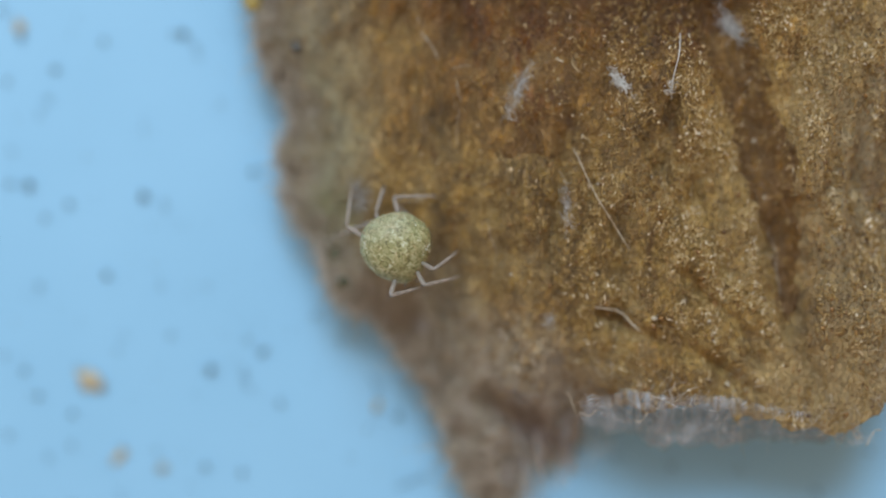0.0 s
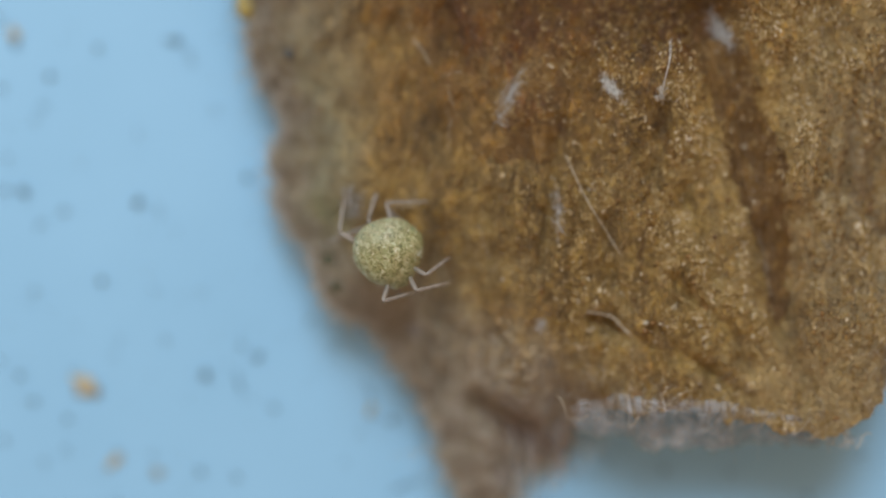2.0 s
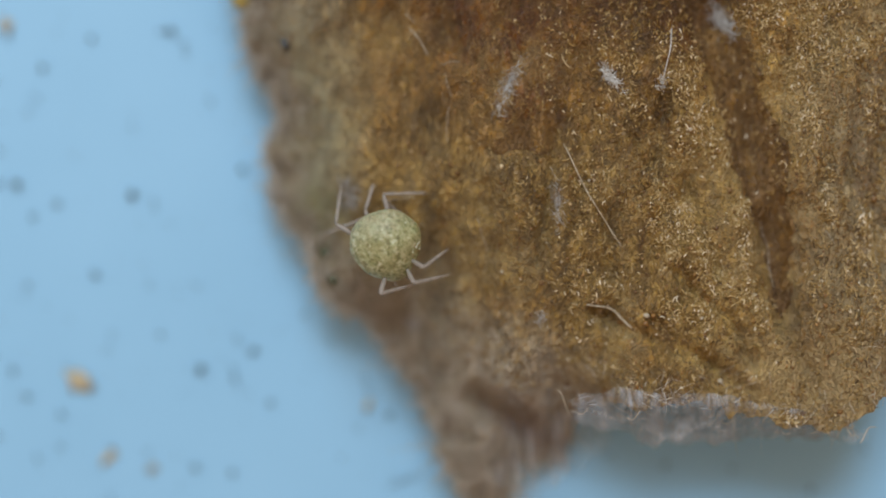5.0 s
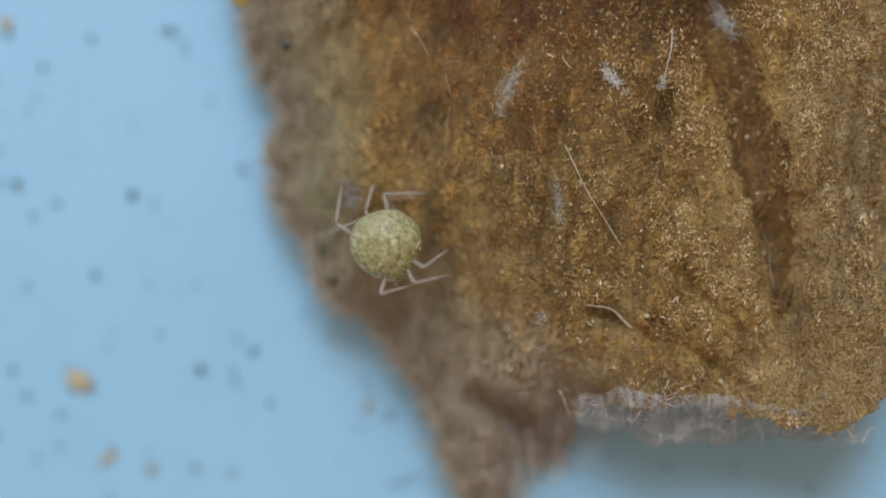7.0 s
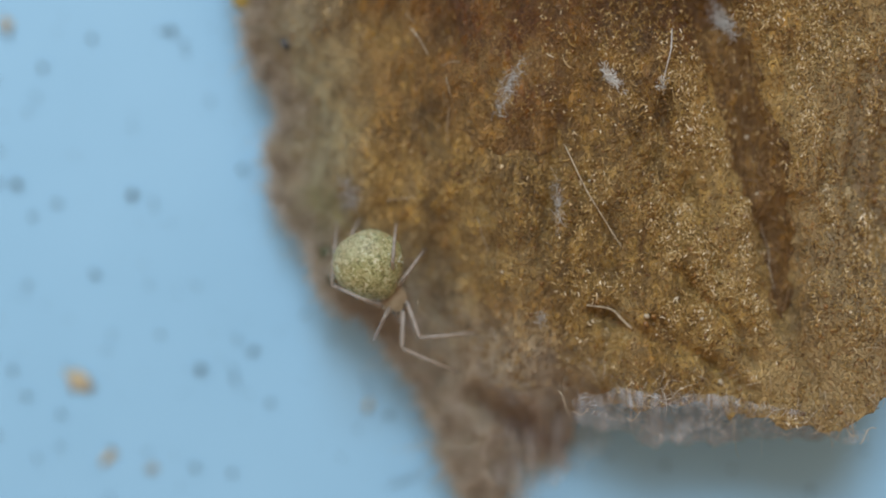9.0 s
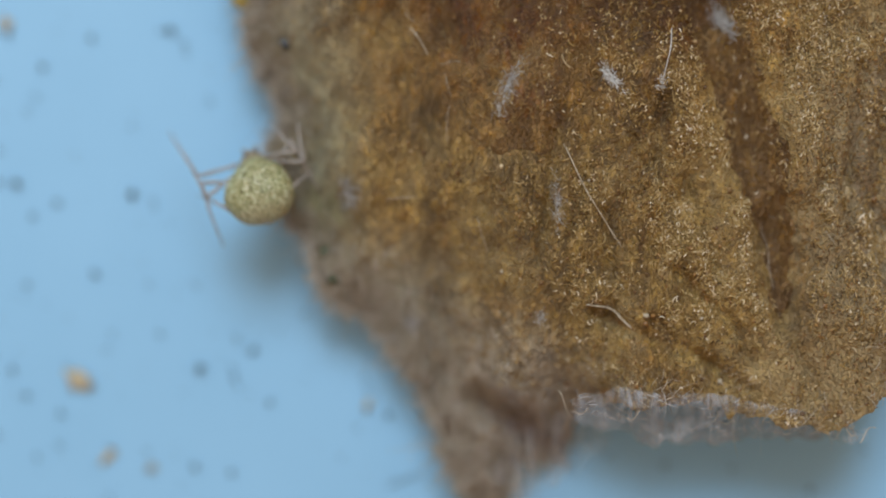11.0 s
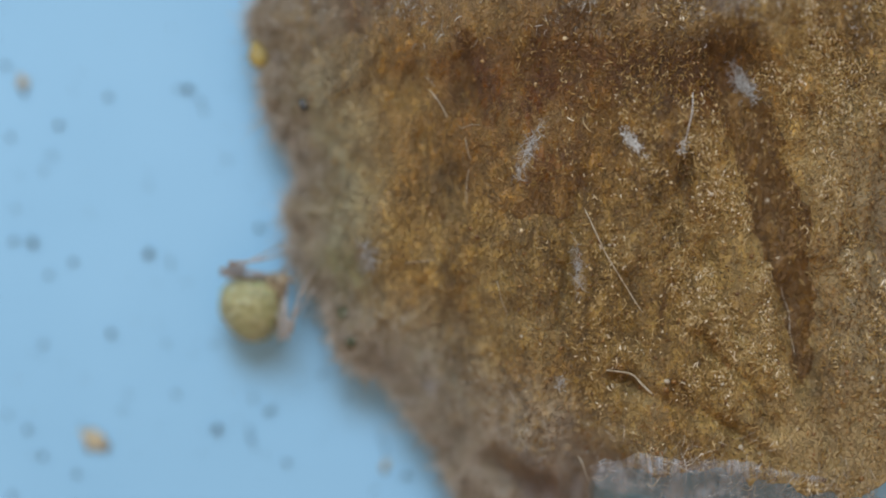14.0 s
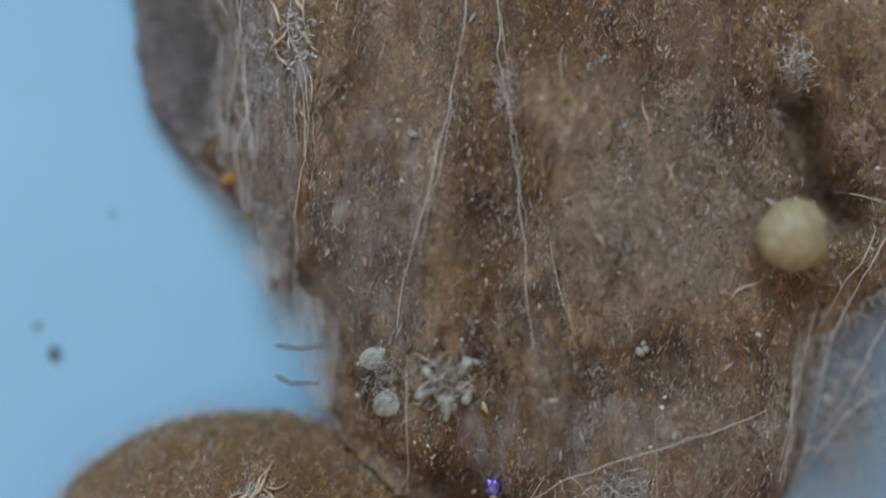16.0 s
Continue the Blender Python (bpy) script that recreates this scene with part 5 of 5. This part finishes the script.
def spider(name, label, at, group, skin="abdomen_skin", colour="yellow-green"):
    root = empty(name, label, "spider", at, group)
    bm = bmesh.new()
    bmesh.ops.create_uvsphere(bm, u_segments=36, v_segments=24, radius=1.0)
    for v in bm.verts:
        x, y, z = v.co
        w = 1.0 - 0.10 * x - 0.06 * x * x + 0.02 * math.sin(7 * x + 3 * y)
        bulge = 1 + 0.035 * math.cos(3 * math.atan2(y, x) + 0.6) + 0.02 * math.cos(5 * math.atan2(y, x))
        v.co = ((1.20 * x - 0.14 * max(0, -x) ** 3) * bulge, 1.24 * y * w * bulge, 0.92 * z * w)
    body = (np.array([tuple(v.co) for v in bm.verts]), [[v.index for v in f.verts] for f in bm.faces])
    bm.free()
    abdomen = part("abdomen", *body, MAT[skin], root, "round mottled %s abdomen" % colour, pose(0, 0, 1.2 * U, 0, 8, 0))
    # pale spots that gather to a cross band, a midline and shoulder patches
    rs = np.random.RandomState(88)
    for points, width in (([(-0.05, 0.85), (0.12, 0.4), (0.0, 0.0), (0.1, -0.4), (-0.05, -0.85)], 0.10), ([(-0.8, 0.02), (-0.4, 0.05), (0.0, 0.0)], 0.07), ([(0.15, 0.9), (-0.1, 0.98), (-0.35, 0.85)], 0.2)):
        p = np.array(points)
        pieces = []
        for _ in range(120 if width == 0.2 else 46):
            t = rs.uniform(0, len(p) - 1)
            x, y = (float(np.interp(t, np.arange(len(p)), p[:, c])) + rs.normal() * width for c in (0, 1))
            w = 1.0 - 0.10 * x / 1.22
            q = 1 - (x / 1.22) ** 2 - (y / (1.24 * w)) ** 2
            if q > 0.05:
                v, f = pebble(rs.uniform(0.035, 0.07), rs.randint(1, 99), (1, rs.uniform(0.5, 1), 0.8), 1, 0.3)
                pieces.append((v + [x, y, 0.90 * w * math.sqrt(q) - 0.055], f))
        part("marking", *join(*pieces), MAT["abdomen_band"], abdomen, "pale spotted marking")
    v, f = pebble(0.55, 700, (1.25, 0.95, 0.62), 3, 0.08)
    head = part("cephalothorax", v, f, MAT["carapace"], root, "tan head and chest", pose(1.28 * U, 0, 0.66 * U))
    for side in (-1, 1):
        for k in range(2):
            v, f = pebble(0.055, 710, (1, 1, 1), 1, 0.0)
            part("eye", v, f, MAT["eye"], head, "", pose((0.62 - 0.1 * k) * U, side * (0.12 + 0.12 * k) * U, (0.22 + 0.04 * k) * U))
        v, f = limb(0.5, 0.07, 0.05, 0.08, 2)
        part("palp", v, f, MAT["leg_skin"], root, "", pose(1.75 * U, side * 0.15 * U, 0.55 * U, 0, 15, side * 15))
        v, f = pebble(0.16, 711, (1, 0.7, 1.1), 2, 0.05)
        part("fang_base", v, f, MAT["carapace"], head, "", pose(0.66 * U, side * 0.12 * U, -0.16 * U))
    v, f = pebble(0.16, 712, (1.3, 1, 0.8), 2, 0.1)
    part("spinneret", v, f, MAT["carapace"], abdomen, "", pose(-0.95 * U, 0, -0.55 * U))
    legs = []
    thigh, shin = limb(FEMUR, 0.070, 0.075, 0.10, 2), limb(SHIN, 0.068, 0.024, 0.34, 5)
    for side in (1, -1):
        for x, y, z in HIPS:
            upper_leg = part("leg", *thigh, MAT["leg_skin"], root, "pale translucent jointed leg")
            lower_leg = part("shin", *shin, MAT["leg_skin"], upper_leg)
            legs.append((upper_leg, lower_leg, (x, side * y, z)))
    return root, legs, abdomen


walker, walker_legs, walker_abdomen = spider("spider", "small pale yellow-green spider with a round mottled abdomen, walking over bark", pose(0, 0, 0), "spiders")
sitter, sitter_legs, sitter_abdomen = spider("spider", "small pale yellow spider sitting in silk beside a hollow", on(upper, 20.4, 27.1, 0.25, -35), "spiders", "beige_skin", "beige")
sitter_abdomen.matrix_basis = pose(0.6 * U, 0, 1.2 * U, 0, 8, 0)
SPREAD = [(3.3, 0.9), (2.9, 1.9), (1.2, 2.2), (-0.6, 2.0)]

# seconds, x, y, height, heading, pitch of the walking spider
SPIDER_PATH = [
    (0, -2.25, 0.87, 3.75, -67, 0), (8.0, -2.25, 0.87, 3.75, -67, 0), (8.2, -2.15, 0.59, 3.78, -67, 0), (8.4, -2.19, -0.15, 3.78, -65, 0), (8.6, -2.20, -0.27, 3.75, -63, 0),
    (8.8, -2.38, -0.33, 3.72, -60, 0), (9.0, -2.52, -0.60, 3.66, -56, 0), (9.2, -2.66, -0.74, 3.62, -62, 0), (9.7, -3.19, -0.57, 3.5, -110, 0), (10.2, -4.38, 0.21, 2.7, -165, 10),
    (10.7, -5.76, 1.09, 2.3, -215, 15), (11.3, -6.62, 1.76, 2.4, -278, 5), (11.6, -7.02, 1.81, 2.3, -280, 0), (12, -7.42, 1.34, 2.1, -285, 0), (12.3, -7.64, 0.61, 1.9, -312, 0),
    (12.5, -6.76, -0.54, 1.7, -330, 0), (12.6, -6.47, -1.07, 1.6, -340, 0), (13, -6.40, -2.03, 1.2, -360, 0), (13.5, -6.04, -1.94, 0.9, -375, 0), (13.8, -6.57, -0.39, 0.6, -345, -42),
    (14.2, -7.33, 0.70, 0.4, -302, -42), (14.5, -6.89, 0.61, 0.25, -298, -42), (15, -6.91, 2.26, 0.25, -308, -42), (16, -6.84, 2.26, 0.25, -308, -42)]
# where the feet stand while it wakes and turns, in the bark's directions from the body: left 1 to 4, then right 1 to 4
# at rest: the directions of thigh and shin (turn, rise) for each leg, tucked in round the abdomen
REST = [(-60, 64, 12, -60), (-28, 64, 36, -66), (110, 0, -40, -50), (105, 8, 2, -34), (-105, 62, 14, -62), (110, 0, 200, -42), (105, 10, 74, -52), (148, 10, 84, -50)]
for k, (thigh, shin, hip) in enumerate(sitter_legs):
    side = 1 if k < 4 else -1
    thigh.matrix_basis, shin.matrix_basis = bent_leg(hip, 0, side * (179 - 2 * (k % 4)), -4, side * (1 + 3 * (k % 4)), -10)
STEPS = {
    8.4: [(1.7, -4.2, -1), (2.0, -1.6, 0), (1.75, -0.4, 0), (1.2, 1.75, 0), (-0.4, -1.9, 0), (-1.6, -0.2, 0), (-1.4, 1.9), (-0.4, 2.1)],
    8.6: [(3.1, -3.9, -1), (2.0, -1.7, 0), (1.8, -0.5, 0), (1.2, 1.75, 0), (-0.5, -2.6, 0), (-1.6, 0.0, 0), (-1.3, 2.0), (-0.3, 2.2)],
    8.8: [(3.1, -4.0, -1), (2.6, -2.1, -1), (1.85, -0.25, 0), (1.2, 1.5, 0), (-0.6, -2.6, 0), (-1.5, 0.2, 0), (-0.9, 2.3), (0.2, 2.1)],
    9.0: [(3.2, -3.8, -1), (4.0, -2.3, -1), (1.9, 0.6, 0), (0.9, 1.6, 0), (0.1, -2.6, 0), (-1.4, -0.6, 0), (-1.2, 1.6), (-0.3, 1.9)],
    9.2: [(1.1, -4.0, -1), (3.0, -2.2, -1), (2.6, -0.5, -1), (1.85, 1.75), (-0.6, -1.6, 0), (-1.3, -0.2, 0), (-1.2, 0.9, 0), (0.0, 1.7, 0)],
    11.3: [(-3.3, 3.2), (-2.2, 3.9), (-2.2, 1.0), (-1.9, -0.6), (1.2, 3.0), (2.2, 2.0), (2.4, 0.6), (1.9, -0.9)],
    11.6: [(-2.1, 3.9), (-2.9, 0.6), (-2.2, 0.4), (-1.9, -0.6), (1.5, 2.9), (2.3, 1.6), (2.4, 0.4), (1.9, -0.9)],
    12.0: [(-3.0, 3.5), (-0.6, 3.2), (-2.1, 0.6), (-1.8, -0.8), (1.5, 2.4), (2.2, 1.4), (2.3, 0.2), (1.8, -1.1)],
    12.3: [(0.2, 2.9), (0.9, 2.4), (-0.6, 2.2), (-1.1, -0.8, 0), (1.7, 1.2, 0), (1.8, 0.3, 0), (1.5, -0.6, 0), (1.0, -1.2, 0)],
    12.5: [(-0.4, 3.0), (0.6, 2.5), (-0.9, 2.0), (-1.2, -1.3, 0), (2.1, 0.9), (1.9, -0.2, 0), (1.4, -1.0, 0), (0.6, -1.6, 0)],
}


def walker_feet(t, heading, k):
    steps = STEPS.get(t)
    if steps:
        c, s = math.cos(radians(-heading)), math.sin(radians(-heading))
        return [(x * c - y * s, x * s + y * c, 0.0, *flip) for x, y, *flip in steps]
    tuck = 0.7 if t > 13.7 else 1.0
    swing = 0.45 if k % 2 else -0.45
    return [(x * (0.4 + 0.6 * tuck) + swing * tuck * (1 if (i + (s < 0)) % 2 else -1), s * y * tuck * tuck, 0.0) for s in (1, -1) for i, (x, y) in enumerate(SPREAD)]


def motions():
    stand = lambda t, x, y, z: float(lower.top(x, y)) - 0.06 if t < 10 else z    # it stands on the bark until it climbs over the rim
    walk(walker, [(t, pose(x * U, y * U, stand(t, x, y, z) * U, 0, p, h)) for t, x, y, z, h, p in SPIDER_PATH])
    poses = []
    for k, (t, _, _, _, h, _) in enumerate(SPIDER_PATH):
        if t < 8.3:
            poses.append((t, [bent_leg(hip, h, *bend) for (_, _, hip), bend in zip(walker_legs, REST)]))
        else:
            poses.append((t, [leg_poses(hip, foot) for (_, _, hip), foot in zip(walker_legs, walker_feet(t, h, k))]))
    # at rest the abdomen covers head and legs; it draws back when the spider gets up
    walk(walker_abdomen, [(t, pose(x * U, 0, 1.2 * U, 0, 8, 0)) for t, x in ((0, 0.85), (8.0, 0.85), (8.2, 0.7), (8.4, 0.25), (8.6, 0.1), (8.8, 0.0), (10.2, 0.0), (11.3, 0.45), (12.3, 0.45), (13.0, 0.1), (14.2, 0.3), (16, 0.3))])
    for i, (thigh, shin, _) in enumerate(walker_legs):
        walk(thigh, [(t, rows[i][0]) for t, rows in poses])
        walk(shin, [(t, rows[i][1]) for t, rows in poses])


motions()
